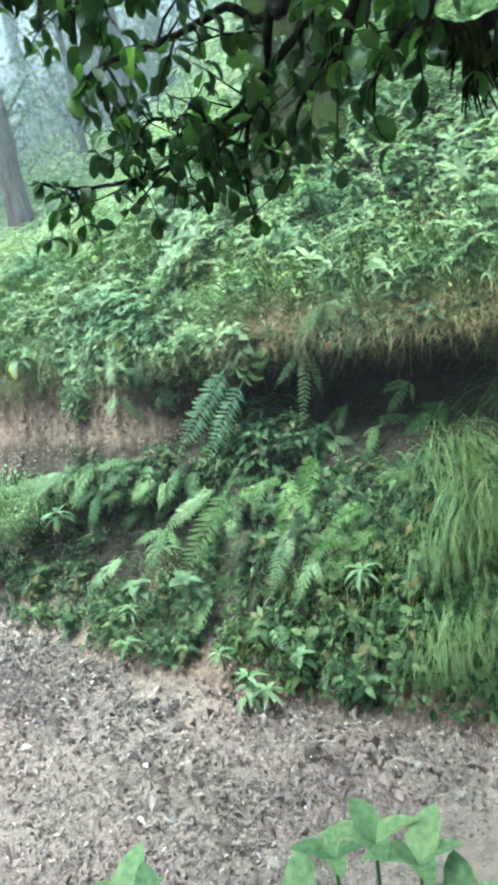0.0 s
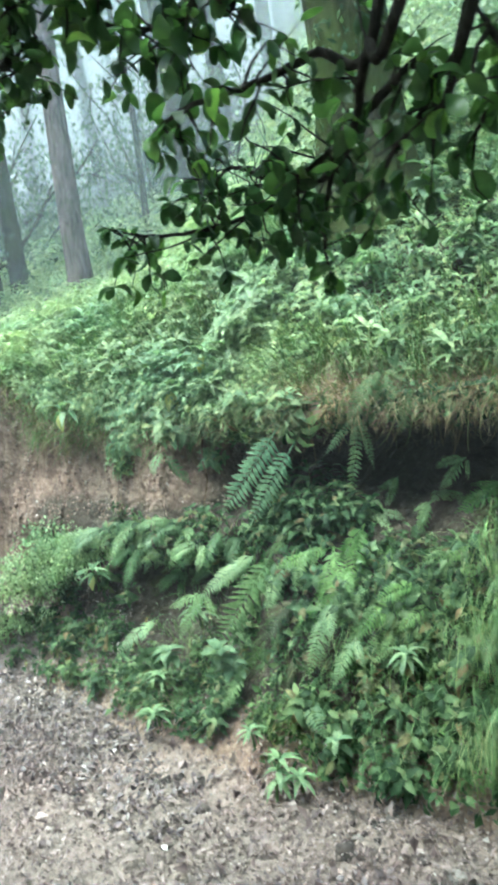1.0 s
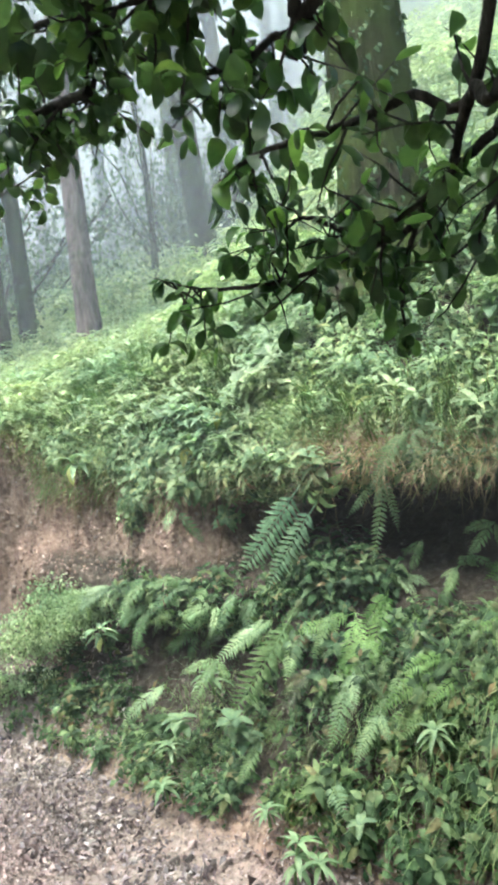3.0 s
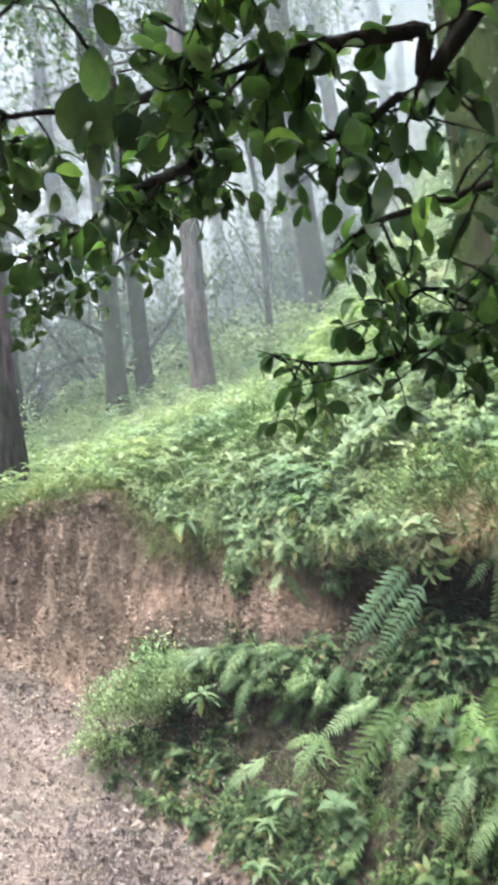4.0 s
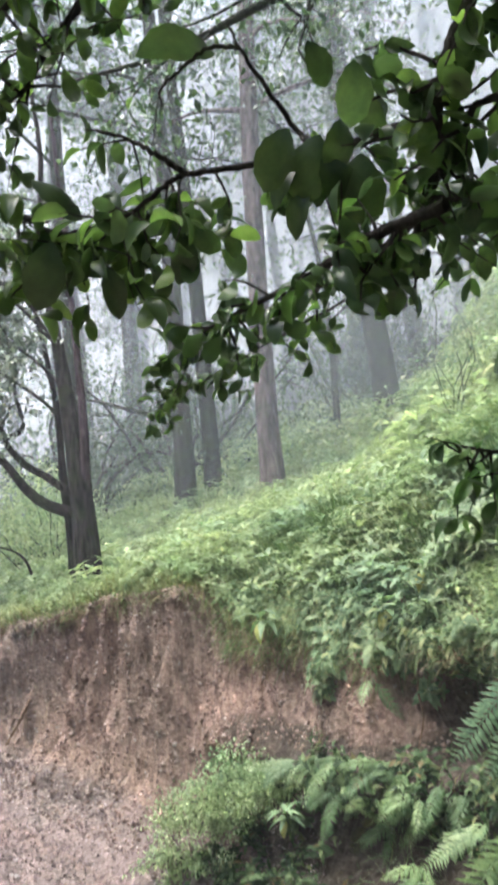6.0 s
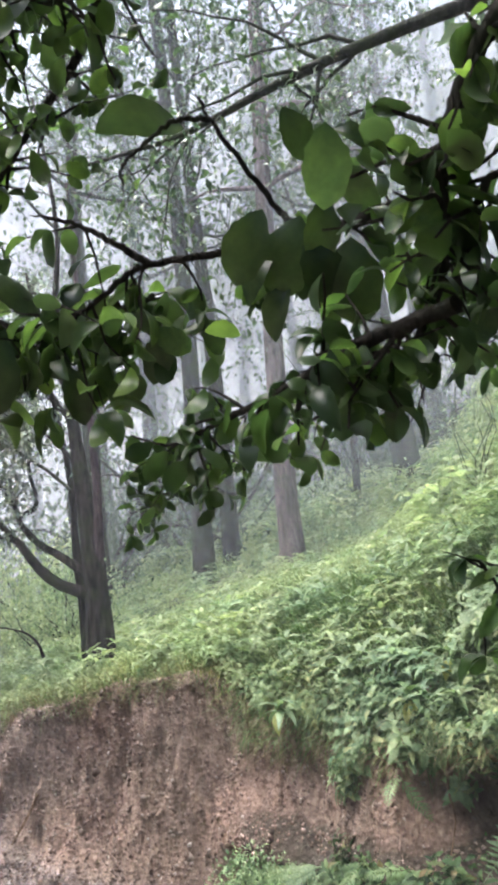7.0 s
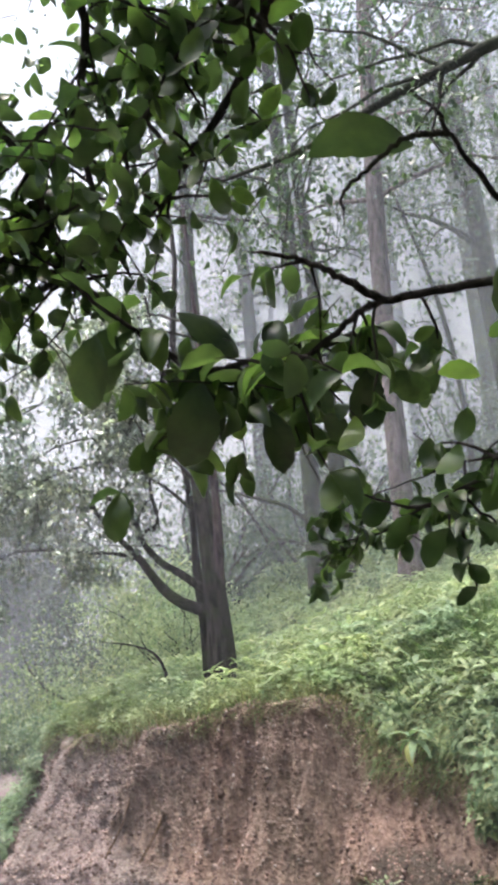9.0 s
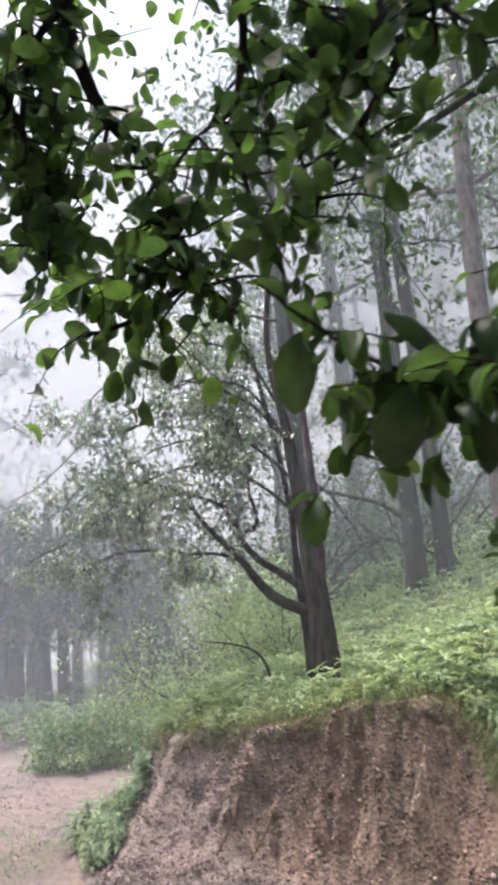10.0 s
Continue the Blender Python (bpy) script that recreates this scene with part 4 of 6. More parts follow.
herb_field("undergrowth", 1500, (0.2, 2.4, 3.2, 5.8), 1.02, 9, (0.1, 0.2), LIP_HERB, HUSKY)
herb_field("undergrowth", 1700, (-0.2, 2.2, 3.0, 5.6), 0.9, 9, (0.07, 0.16), LIP_HERB, HUSKY, STRAWY)
herb_field("undergrowth", 2600, (-1.5, 1.2, 3.0, 5.6), 0.95, 9, (0.05, 0.1), HERB, HUSKY, STRAWY)
herb_field("undergrowth", 1900, (-1.5, 0.2, 3.0, 5.6), 0.86, 9, (0.06, 0.14), HERB, HUSKY)
herb_field("undergrowth", 520, (-0.3, 2.2, 3.0, 5.6), 0.88, 9, (0.1, 0.21), LIP_HERB, HUSKY, lambda x, y, d: STRAWY(x, y, d) & (value_noise(x * 3, y * 3, 19) > 0.1), 0.45, WHORLS)
herb_field("undergrowth", 900, (-1.6, 0.5, 3.0, 5.6), 0.88, 9, (0.1, 0.21), HERB, HUSKY, lambda x, y, d: value_noise(x * 3, y * 3, 19) > -0.2 + 0.4 * np.clip((x + 0.4) / 0.8, 0, 1), 0.45, WHORLS)
herb_field("undergrowth", 6000, (-7.5, 3.0, 5.6, 11.0), 0.95, 30, (0.1, 0.26), SLOPE_HERB, LUSHLY)
herb_field("undergrowth", 2600, (-6.5, 3.0, 5.0, 10.0), 0.95, 30, (0.12, 0.22), SLOPE_HERB, LUSHLY, lambda x, y, d: value_noise(x * 1.7, y * 1.7, 20) > -0.05, 0.6, WHORLS)
herb_field("undergrowth", 1500, (-1.0, 9.0, 6.0, 16.0), 1.2, 60, (0.25, 0.55), SLOPE_HERB, LUSHLY)
herb_field("undergrowth", 5000, (-15, 6.0, 10.0, 26.0), 1.2, 60, (0.3, 0.6), SLOPE_HERB, LUSHLY)
herb_field("undergrowth", 520, (-5.9, -3.7, 4.0, 7.0), 0.05, 0.9, (0.1, 0.24), HERB, "leafy plants clinging to the corner of the bank", lambda x, y, d: x < -4.2 + 0.35 * value_noise(x * 3, y * 3, 6))
herb_field("undergrowth", 900, (-16, -5.4, 7.2, 18.0), -9, -2.6, (0.3, 0.7), HERB, "low green plants beyond the path in the mist", lambda x, y, d: (y > 7.6 - 0.25 * (x + 8)) & (value_noise(x * 0.6, y * 0.6, 4) > -0.2))

herb_field("undergrowth", 2600, (2.0, 8.0, 0.5, 9.0), 0.1, 30, (0.15, 0.4), HERB, LUSHLY)
herb_field("undergrowth", 1800, (-6.0, 6.0, -7.0, -1.2), -30, -0.2, (0.2, 0.5), HERB, "leafy plants growing below the path")

# ---- the overgrown part of the bank ----
WILD_X = lambda x, y, d: x > -1.68 + 0.25 * value_noise(x * 3, y * 3, 9)


def bank_keep(x, y, d):
    """Leaves shun the hollow and the bare band of earth below the lip."""
    hollow = (x > -0.35) & (d > 0.49 - 0.07 * (x > 0.4)) & (d < 0.88)
    band = (x <= -0.1) & (x > -1.5) & (d > 0.58) & (d < 0.82)
    edge = ((x < -0.35) & (x > -1.35) & (d > 0.2) & (d < 0.45) & (value_noise(x * 19, y * 19, 15) < 0.25)) | ((x < -1.5) & (d > 0.34)) | ((x < -0.55) & (d < 0.3) & (value_noise(x * 23, y * 23, 13) < -0.05))
    crest = (x < -0.85) & (d > 0.4)
    return WILD_X(x, y, d) & ~hollow & ~band & ~edge & ~crest & (fbm(x, y, 3.2, 3, 31) > -0.3)


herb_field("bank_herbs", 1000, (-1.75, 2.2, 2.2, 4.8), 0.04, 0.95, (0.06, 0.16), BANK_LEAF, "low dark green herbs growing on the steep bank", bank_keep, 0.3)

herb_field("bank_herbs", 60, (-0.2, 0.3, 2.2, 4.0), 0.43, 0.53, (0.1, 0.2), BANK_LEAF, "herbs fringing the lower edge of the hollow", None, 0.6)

SMALL_BANK = [leaf_shape(1, 0.55, 0.2, 0.15, 1.0, 3), leaf_shape(1, 0.4, 0.35, 0.1, 0.9, 3)]
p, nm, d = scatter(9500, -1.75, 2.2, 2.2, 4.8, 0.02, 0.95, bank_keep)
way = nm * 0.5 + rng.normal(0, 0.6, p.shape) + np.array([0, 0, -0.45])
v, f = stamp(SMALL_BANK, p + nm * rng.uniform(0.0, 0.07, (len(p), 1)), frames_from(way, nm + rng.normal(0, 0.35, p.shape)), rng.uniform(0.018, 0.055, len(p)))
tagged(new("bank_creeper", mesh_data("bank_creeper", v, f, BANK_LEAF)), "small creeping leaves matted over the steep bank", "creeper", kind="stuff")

herb_field("lip_herbs", 620, (-1.35, 0.35, 2.8, 4.8), 0.66, 0.92, (0.08, 0.18), LIP_HERB, "leafy herbs hanging from the lip over the bare earth", lambda x, y, d: d > 0.71 + 0.16 * value_noise(x * 5, y * 5, 3) + 0.1 * (x < -0.8), 0.15)

BLADES = [blade_shape(6, 0.016, b) for b in (0.6, 1.0, 1.4, 1.75)]


def grass_patch(name, p, nm, size, mat, label, out=0.4, kind="stuff", category="grass", rise=0.55):
    """Blades that stand off the slope and bow down it."""
    n = len(p)
    up = nm * out * 1.3 + np.array([0, 0, rise]) + rng.normal(0, 0.28, (n, 3))
    fall = nm * np.array([1, 1, 0]) + np.array([0, 0, -0.9]) + rng.normal(0, 0.35, (n, 3))
    up /= np.linalg.norm(up, axis=1)[:, None]
    x = np.cross(fall, up)
    x /= np.linalg.norm(x, axis=1)[:, None] + 1e-9
    v, f = stamp(BLADES, p - nm * 0.01, np.stack([x, np.cross(up, x), up], -1), rng.uniform(*size, n))
    return tagged(new(name, mesh_data(name, v, f, mat)), label, category, kind=kind)


p, nm, d = scatter(2400, -0.9, 2.2, 2.2, 4.4, 0.05, 0.45, lambda x, y, d: value_noise(x * 3.5, y * 3.5, 77) > 0.1 - 0.4 * (x > 0.5))
grass_patch("bank_grass", p, nm, (0.1, 0.26), GRASS, "thin green grass hanging over the steep bank")
p, nm, d = scatter(3600, -0.15, 2.2, 2.2, 4.6, 0.82, 1.12, lambda x, y, d: x > 0.24 + 0.25 * value_noise(x * 4, y * 4, 2))
grass_patch("dry_grass", p, nm, (0.08, 0.2), STRAW, "dry brownish grass drooping over the hollow under the lip", 0.8, rise=-0.1)
p, nm, d = scatter(2400, 0.25, 2.2, 2.2, 4.6, 0.83, 1.0)
grass_patch("dry_grass", p, nm, (0.13, 0.25), CURTAIN, "long brownish grass hanging over the lip in a curtain", 0.9, rise=-0.05)
p, nm, d = scatter(2200, -1.5, 0.3, 3.0, 5.0, 0.74, 0.97)
grass_patch("hanging_grass", p, nm, (0.08, 0.24), GRASS, "grass and rootlets hanging over the bare earth band", 0.8, rise=-0.15)
p, nm, d = scatter(1900, -1.5, 0.3, 3.0, 5.0, 0.72, 0.92)
grass_patch("hanging_grass", p, nm, (0.09, 0.25), STRAW, "dry rootlets hanging over the bare earth band", 0.8, rise=-0.3)
p, nm, d = scatter(3000, 0.0, 2.2, 2.6, 5.6, 0.88, 1.35, STRAWY)
grass_patch("lip_grass", p, nm, (0.1, 0.22), LIP_GRASS, "dense green grass drooping over the lip of the bank", 0.7, rise=0.25)
p, nm, d = scatter(6500, -1.5, 2.2, 2.6, 5.6, 0.86, 2.0, lambda x, y, d: (x > -1.4) & ((x < 0.1) | (d > 1.0) & (d < 1.2)) & (value_noise(x * 2, y * 2, 14) > -0.25))
grass_patch("lip_grass", p, nm, (0.14, 0.34), GRASS, "green grass among the herbs on the lip of the bank", 0.6)
p, nm, d = scatter(3000, -5.4, -1.2, 3.8, 7.0, 0.74, 1.1)
grass_patch("edge_grass", p, nm, (0.08, 0.2), GRASS, "green grass fringing the top edge of the cut", 0.5)
p, nm, d = scatter(4200, -5.4, -1.2, 3.8, 7.0, 0.82, 1.02)
grass_patch("edge_grass", p, nm, (0.08, 0.19), FRINGE, "yellow-green grass drooping over the top edge of the cut", 0.9, rise=0.2)
p, nm, d = scatter(3000, -5.4, -1.2, 3.8, 7.0, 0.74, 1.0)
grass_patch("edge_grass", p, nm, (0.07, 0.17), STRAW, "short yellowish grass along the top edge of the cut", 0.5)

p, nm, d = scatter(2600, -5.2, -1.0, 3.8, 7.0, 0.78, 0.95)
grass_patch("hanging_roots", p, nm, (0.04, 0.15), STRAW, "dry rootlets hanging from the top edge of the cut", 0.8, rise=-0.4)


def tussock(x, y, n, size, label, seed):
    """A hanging clump of long green grass."""
    q = np.random.default_rng(seed)
    base, nm, _ = on_land(np.array([x]), np.array([y]))
    ob = thing("grass_tussock", tuple(base[0]), label, "grass", "grass tussocks")
    k = q.normal(0, 1, (n, 3)) * np.array([0.07, 0.03, 0.05])
    up = nm[0] * np.array([1, 1, 0]) * 0.8 + np.array([-0.05, -0.3, 0.15]) + q.normal(0, 0.28, (n, 3))
    up /= np.linalg.norm(up, axis=1)[:, None]
    fall = np.array([-0.04, -0.2, -1.0]) + q.normal(0, 0.25, (n, 3))
    xx = np.cross(fall, up)
    xx /= np.linalg.norm(xx, axis=1)[:, None]
    v, f = stamp([blade_shape(7, 0.011, b) for b in (0.75, 0.95, 1.1, 1.25)], k, np.stack([xx, np.cross(up, xx), up], -1), size * q.uniform(0.6, 1.2, n))
    part("clump", mesh_data("clump", v, f, GRASS), ob)
    return ob


for k, (x, y, n, size) in enumerate(((0.84, 2.94, 420, 0.32), (0.74, 2.8, 320, 0.28), (0.95, 2.8, 420, 0.32), (1.08, 2.92, 420, 0.38), (0.7, 2.64, 380, 0.24), (0.98, 3.02, 420, 0.36), (0.84, 2.62, 320, 0.24), (0.15, 2.98, 110, 0.16), (-0.2, 3.15, 110, 0.16), (0.4, 2.9, 120, 0.16))):
    tussock(x, y, n, size, "bright green grass tussock hanging down the bank" if x > 0.5 else "small green grass clump at the foot of the bank", 500 + k)

# ---- ferns ----


def frond_mesh(name, mat, pairs=22, width=0.34, droop=0.8, curl=0.0, lobed=0.19):
    """A fern frond of unit length along +y: a rib and paired tapering leaflets."""
    t = np.linspace(0.0, 1.0, pairs + 4)
    ang = droop * t ** 1.2
    step = 1.0 / (pairs + 3)
    y = np.concatenate([[0], np.cumsum(np.cos(ang[:-1]))]) * step
    z = np.concatenate([[0], np.cumsum(-np.sin(ang[:-1]))]) * step
    rib = np.stack([curl * t ** 2, y, z], -1)
    chunks = [tube(rib, np.linspace(0.008, 0.002, len(rib)), 4)]
    q = np.random.default_rng(pairs)
    for k in range(3, pairs + 3):
        s = (k - 2) / (pairs + 1)
        ln = width * 0.5 * (math.sin(math.pi * min(1, s * 0.8 + 0.22)) ** 0.8) * (1.0 if s < 0.97 else 0.5)
        for side in (-1, 1):
            d = np.array([[side, 0.62 + q.normal(0, 0.1), -0.15 + q.normal(0, 0.12)]])
            n = np.array([[0, math.sin(ang[k]), math.cos(ang[k])]])
            rot = frames_from(d, n)[0]
            v, f = leaf_shape(1, lobed * q.uniform(0.85, 1.15), q.uniform(0.1, 0.35), 0.1, 0.62, 5)
            chunks.append((v @ rot.T * ln * q.uniform(0.88, 1.08) + rib[k], f))
    return mesh_data(name, *join(chunks), mat)


def frond_set(mat):
    return [frond_mesh("frond", mat, 17, 0.38, 0.75, 0.04, 0.23), frond_mesh("frond", mat, 15, 0.44, 1.0, -0.07, 0.25), frond_mesh("frond", mat, 18, 0.32, 0.6, 0.09, 0.24)]


FRONDS, FRONDS_BRIGHT, FRONDS_PALE, FRONDS_DARK = frond_set(FERN), frond_set(FERN_BRIGHT), frond_set(FERN_PALE), frond_set(FERN_DARK)
FRONDS_SLIM = [frond_mesh("frond", FERN_PALE, 15, 0.24, 0.5, 0.05, 0.4)]
FRONDS_BLUE = [frond_mesh("frond", FERN_BLUE, 18, 0.36, 0.3, 0.03, 0.26), frond_mesh("frond", FERN_BLUE, 17, 0.35, 0.35, -0.05, 0.26)]


def fern(at, fronds, label, meshes=None, seed=0):
    """A fern whose fronds each point a way of their own: (way, length)."""
    q = np.random.default_rng(seed)
    ob = thing("fern", at, label, "fern", "ferns on the bank")
    for k, (way, ln) in enumerate(fronds):
        d = Vector(way).normalized()
        up = Vector((0.15 * q.normal(), -1.0, 0.35 if way[2] < -0.25 else 0.9))
        x = d.cross(up).normalized()
        rot = Matrix((x, d, x.cross(d))).transposed().to_4x4()
        part("frond", (meshes or FRONDS)[k % len(meshes or FRONDS)], ob, at=rot @ Matrix.Scale(ln, 4))
    return ob


def wild_fern(at, n, size, seed, label="green fern growing out of the steep bank", meshes=None, hang=-0.3):
    q = np.random.default_rng(seed)
    fr = []
    for k in range(n):
        a = q.uniform(-1.25, 1.25)
        fr.append(((math.sin(a), -math.cos(a) * 0.8, hang + q.normal(0, 0.3)), size * q.uniform(0.7, 1.15)))
    return fern(at, fr, label, meshes, seed)


fern((0.02, 3.3, 1.27), [((-0.27, -0.03, -0.34), 0.47)], "large blue-green fern hanging across the dark hollow", FRONDS_BLUE, 1)
fern((0.08, 3.28, 1.2), [((-0.24, -0.03, -0.3), 0.42)], "blue-green fern hanging beside a larger one", FRONDS_BLUE[1:], 2)


def bank_fern(at, way, length, meshes, label):
    """A fern with one leading frond and smaller ones beside it."""
    q = np.random.default_rng(int(1000 * (at[0] + 2) + 100 * at[2]))
    fr = [(way, length)]
    for _ in range(int(q.integers(1, 4))):
        side = np.array(way) / length + q.normal(0, 0.45, 3) * np.array([1, 0.4, 0.6])
        fr.append((tuple(side), length * q.uniform(0.45, 0.8)))
    return fern(at, fr, label, meshes, int(q.integers(1, 999)))


bank_fern((0.34, 3.25, 1.29), (-0.04, -0.07, -0.28), 0.33, FRONDS_SLIM, "slender fern frond hanging straight down before the hollow")
bank_fern((0.43, 3.18, 1.45), (-0.14, -0.05, -0.17), 0.25, FRONDS_PALE, "small pale fern on the lip over the hollow")
bank_fern((0.45, 3.18, 1.45), (0.03, -0.06, -0.11), 0.15, FRONDS_PALE, "small pale fern on the lip over the hollow")
bank_fern((0.57, 3.16, 1.40), (-0.09, -0.05, -0.18), 0.23, FRONDS_PALE, "single pale frond drooping from the lip")
bank_fern((0.73, 3.22, 1.08), (-0.11, -0.07, -0.09), 0.18, FRONDS, "green fern at the edge of the hollow")
bank_fern((0.86, 3.21, 0.97), (-0.20, -0.07, -0.09), 0.26, FRONDS_BRIGHT, "bright green fern below the hollow")
bank_fern((0.37, 3.30, 0.94), (-0.07, -0.12, -0.12), 0.20, FRONDS, "green fern hanging below the hollow")
bank_fern((0.32, 3.16, 0.87), (-0.10, -0.17, -0.23), 0.34, FRONDS_BRIGHT, "bright green fern hanging down the bank")
bank_fern((0.24, 3.29, 0.91), (-0.04, -0.11, -0.12), 0.19, FRONDS_DARK, "withered brownish fern below the hollow")
bank_fern((0.47, 3.36, 1.00), (-0.05, -0.09, -0.08), 0.15, FRONDS, "green fern at the edge of the hollow")
bank_fern((0.58, 3.18, 0.93), (-0.07, -0.09, -0.11), 0.18, FRONDS, "green fern hanging below the hollow")
bank_fern((0.17, 3.03, 0.62), (-0.10, -0.17, -0.17), 0.30, FRONDS_PALE, "pale fern frond hanging down the bank")
bank_fern((0.50, 2.96, 0.68), (-0.22, -0.11, -0.10), 0.30, FRONDS_BRIGHT, "arching bright green fern on the bank")
bank_fern((0.63, 3.01, 0.81), (-0.04, -0.15, -0.21), 0.29, FRONDS, "green fern hanging down the bank")
bank_fern((-0.06, 3.23, 0.77), (-0.21, -0.23, -0.29), 0.47, FRONDS, "long green fern hanging down the bank")
bank_fern((0.03, 3.11, 0.59), (-0.14, -0.13, -0.08), 0.23, FRONDS_DARK, "dark thin fern on the bank")
bank_fern((-0.16, 3.31, 0.73), (-0.20, -0.15, -0.07), 0.29, FRONDS_PALE, "pale fern with spread leaflets on the bank")
bank_fern((-0.02, 3.20, 0.73), (-0.06, -0.12, -0.13), 0.21, FRONDS_PALE, "pale fern with spread leaflets on the bank")
bank_fern((-0.57, 3.66, 0.83), (-0.15, -0.15, -0.08), 0.26, FRONDS, "green fern below the bare band")
bank_fern((-0.45, 3.60, 0.82), (-0.12, -0.13, -0.14), 0.26, FRONDS, "green fern below the bare band")
bank_fern((-0.79, 3.77, 0.82), (-0.11, -0.16, -0.11), 0.26, FRONDS, "green fern below the bare band")
bank_fern((-0.69, 3.53, 0.40), (-0.14, -0.16, -0.06), 0.25, FRONDS_PALE, "pale fern on the mound")
bank_fern((-0.32, 3.52, 0.81), (-0.08, -0.14, -0.12), 0.23, FRONDS, "green fern below the bare band")
bank_fern((-0.23, 3.47, 0.79), (-0.06, -0.11, -0.14), 0.21, FRONDS_PALE, "pale fern with spread leaflets on the bank")
bank_fern((0.10, 3.17, 0.80), (-0.07, -0.12, -0.12), 0.20, FRONDS, "green fern below the hollow")
bank_fern((0.42, 3.11, 0.80), (-0.07, -0.13, -0.12), 0.21, FRONDS, "green fern hanging down the bank")
bank_fern((0.75, 2.99, 0.78), (-0.07, -0.11, -0.14), 0.21, FRONDS, "green fern hanging down the bank")
bank_fern((-0.39, 3.32, 0.58), (-0.09, -0.15, -0.10), 0.23, FRONDS, "green fern low on the bank")
bank_fern((0.25, 2.92, 0.51), (-0.10, -0.12, -0.11), 0.21, FRONDS_PALE, "pale fern frond hanging down the bank")
bank_fern((-0.20, 3.05, 0.36), (-0.08, -0.13, -0.09), 0.20, FRONDS, "green fern low on the bank")


# smaller ferns between them
q = np.random.default_rng(61)
made = 0
while made < 64:
    x, y = q.uniform(-1.45, 1.3), q.uniform(2.4, 4.3)
    dd = float(toe_distance(np.array(x), np.array(y))[0])
    if (0.14 if x > -0.6 else 0.34) < dd < 0.53:
        pt = on_land(np.array([x]), np.array([y]))[0][0]
        wild_fern(tuple(pt + np.array([0, -0.02, 0.01])), int(q.integers(2, 5)), q.uniform(0.14, 0.27), 650 + made, meshes=(FRONDS, FRONDS_BRIGHT, FRONDS_PALE, FRONDS, FRONDS_DARK)[made % 5])
        made += 1
made = 0
while made < 16:
    x, y = q.uniform(-0.9, 0.3), q.uniform(3.0, 4.7)
    dd = float(toe_distance(np.array(x), np.array(y))[0])
    if 0.72 < dd < 0.95:
        pt = on_land(np.array([x]), np.array([y]))[0][0]
        wild_fern(tuple(pt + np.array([0, -0.01, 0.0])), int(q.integers(2, 4)), q.uniform(0.14, 0.22), 860 + made, "small green fern hanging from the lip of the bank", FRONDS_PALE if made % 2 else FRONDS, -0.6)
        made += 1

# feathery ferns that crown the mound beside the bare cut
for k, (x, y, z, n, size) in enumerate(((-1.58, 4.14, 0.56, 4, 0.22), (-1.3, 4.08, 0.66, 5, 0.24), (-1.14, 3.98, 0.72, 6, 0.26), (-1.0, 3.9, 0.76, 6, 0.26), (-0.86, 3.82, 0.78, 6, 0.26))):
    wild_fern((x, y, z), n, size * 0.8, 920 + k, "pale feathery fern crowning the mound beside the cut", FRONDS_PALE if k % 2 else FRONDS, -0.05)


def feathery_bush(x, y, z, width, leaves, seed):
    """Thin stems that arch out of the mound under a haze of tiny pale leaves."""
    q = np.random.default_rng(seed)
    ob = thing("feathery_bush", (x, y, z), "pale green fine-leaved bush overhanging the mound beside the cut", "bush", "bushes on the mound")
    chunks, tips = [], []
    for _ in range(16):
        pts = limb_points((q.normal(0, 0.03), q.normal(0, 0.02), -0.04), (q.normal(0, 0.8), -0.5 + q.normal(0, 0.4), q.uniform(0.1, 0.9)), width * q.uniform(0.7, 1.2), q, 7, 0.12, 0.2)
        chunks.append(tube(pts, np.linspace(0.0025, 0.0008, 7), 4))
        tips += list(pts[2:])
    part("stems", mesh_data("stems", *join(chunks), BARK_DARK), ob)
    part("foliage", mesh_data("foliage", *leaf_cloud(tips, width * 0.13, leaves, 0.023, SMALL_LEAF, seed + 1), FEATHER_LEAF), ob)
    return ob


for k, (x, y, z, width) in enumerate(((-1.66, 4.02, 0.28, 0.2), (-1.6, 4.06, 0.44, 0.24), (-1.5, 4.08, 0.54, 0.26), (-1.36, 4.08, 0.6, 0.24), (-1.22, 4.02, 0.64, 0.22), (-1.08, 3.94, 0.68, 0.2))):
    feathery_bush(x, y, z, width, 1500, 940 + k)

# ---- single leafy plants that stand out ----
LONG_LEAF = mesh_data("leaf", *leaf_shape(1, 0.26, 0.3, 0.12, 0.9, 6), leaf_material("whorl_leaf", [(0.0, (0.11, 0.17, 0.095)), (1.0, (0.2, 0.27, 0.165))], 0.3, 0.5, own=True, blotch=3.0))
BROAD_LEAF = mesh_data("leaf", *leaf_shape(1, 0.52, 0.22, 0.14, 1.1, 9, 0.7), leaf_material("broad_leaf", [(0.0, (0.09, 0.145, 0.085)), (1.0, (0.17, 0.23, 0.14))], 0.3, 0.65, own=True, blotch=3.0))
SHRUB_LEAF = mesh_data("leaf", *leaf_shape(1, 0.52, 0.3, 0.16, 1.05, 9, 0.8), leaf_material("shrub_leaf", [(0.0, (0.09, 0.15, 0.08)), (1.0, (0.19, 0.26, 0.14))], 0.35, 0.6, own=True, blotch=5.0, gloss=0.25))
YELLOW_LEAF = mesh_data("leaf", *leaf_shape(1, 0.45, 0.25, 0.1, 1.0, 6), YELLOW)


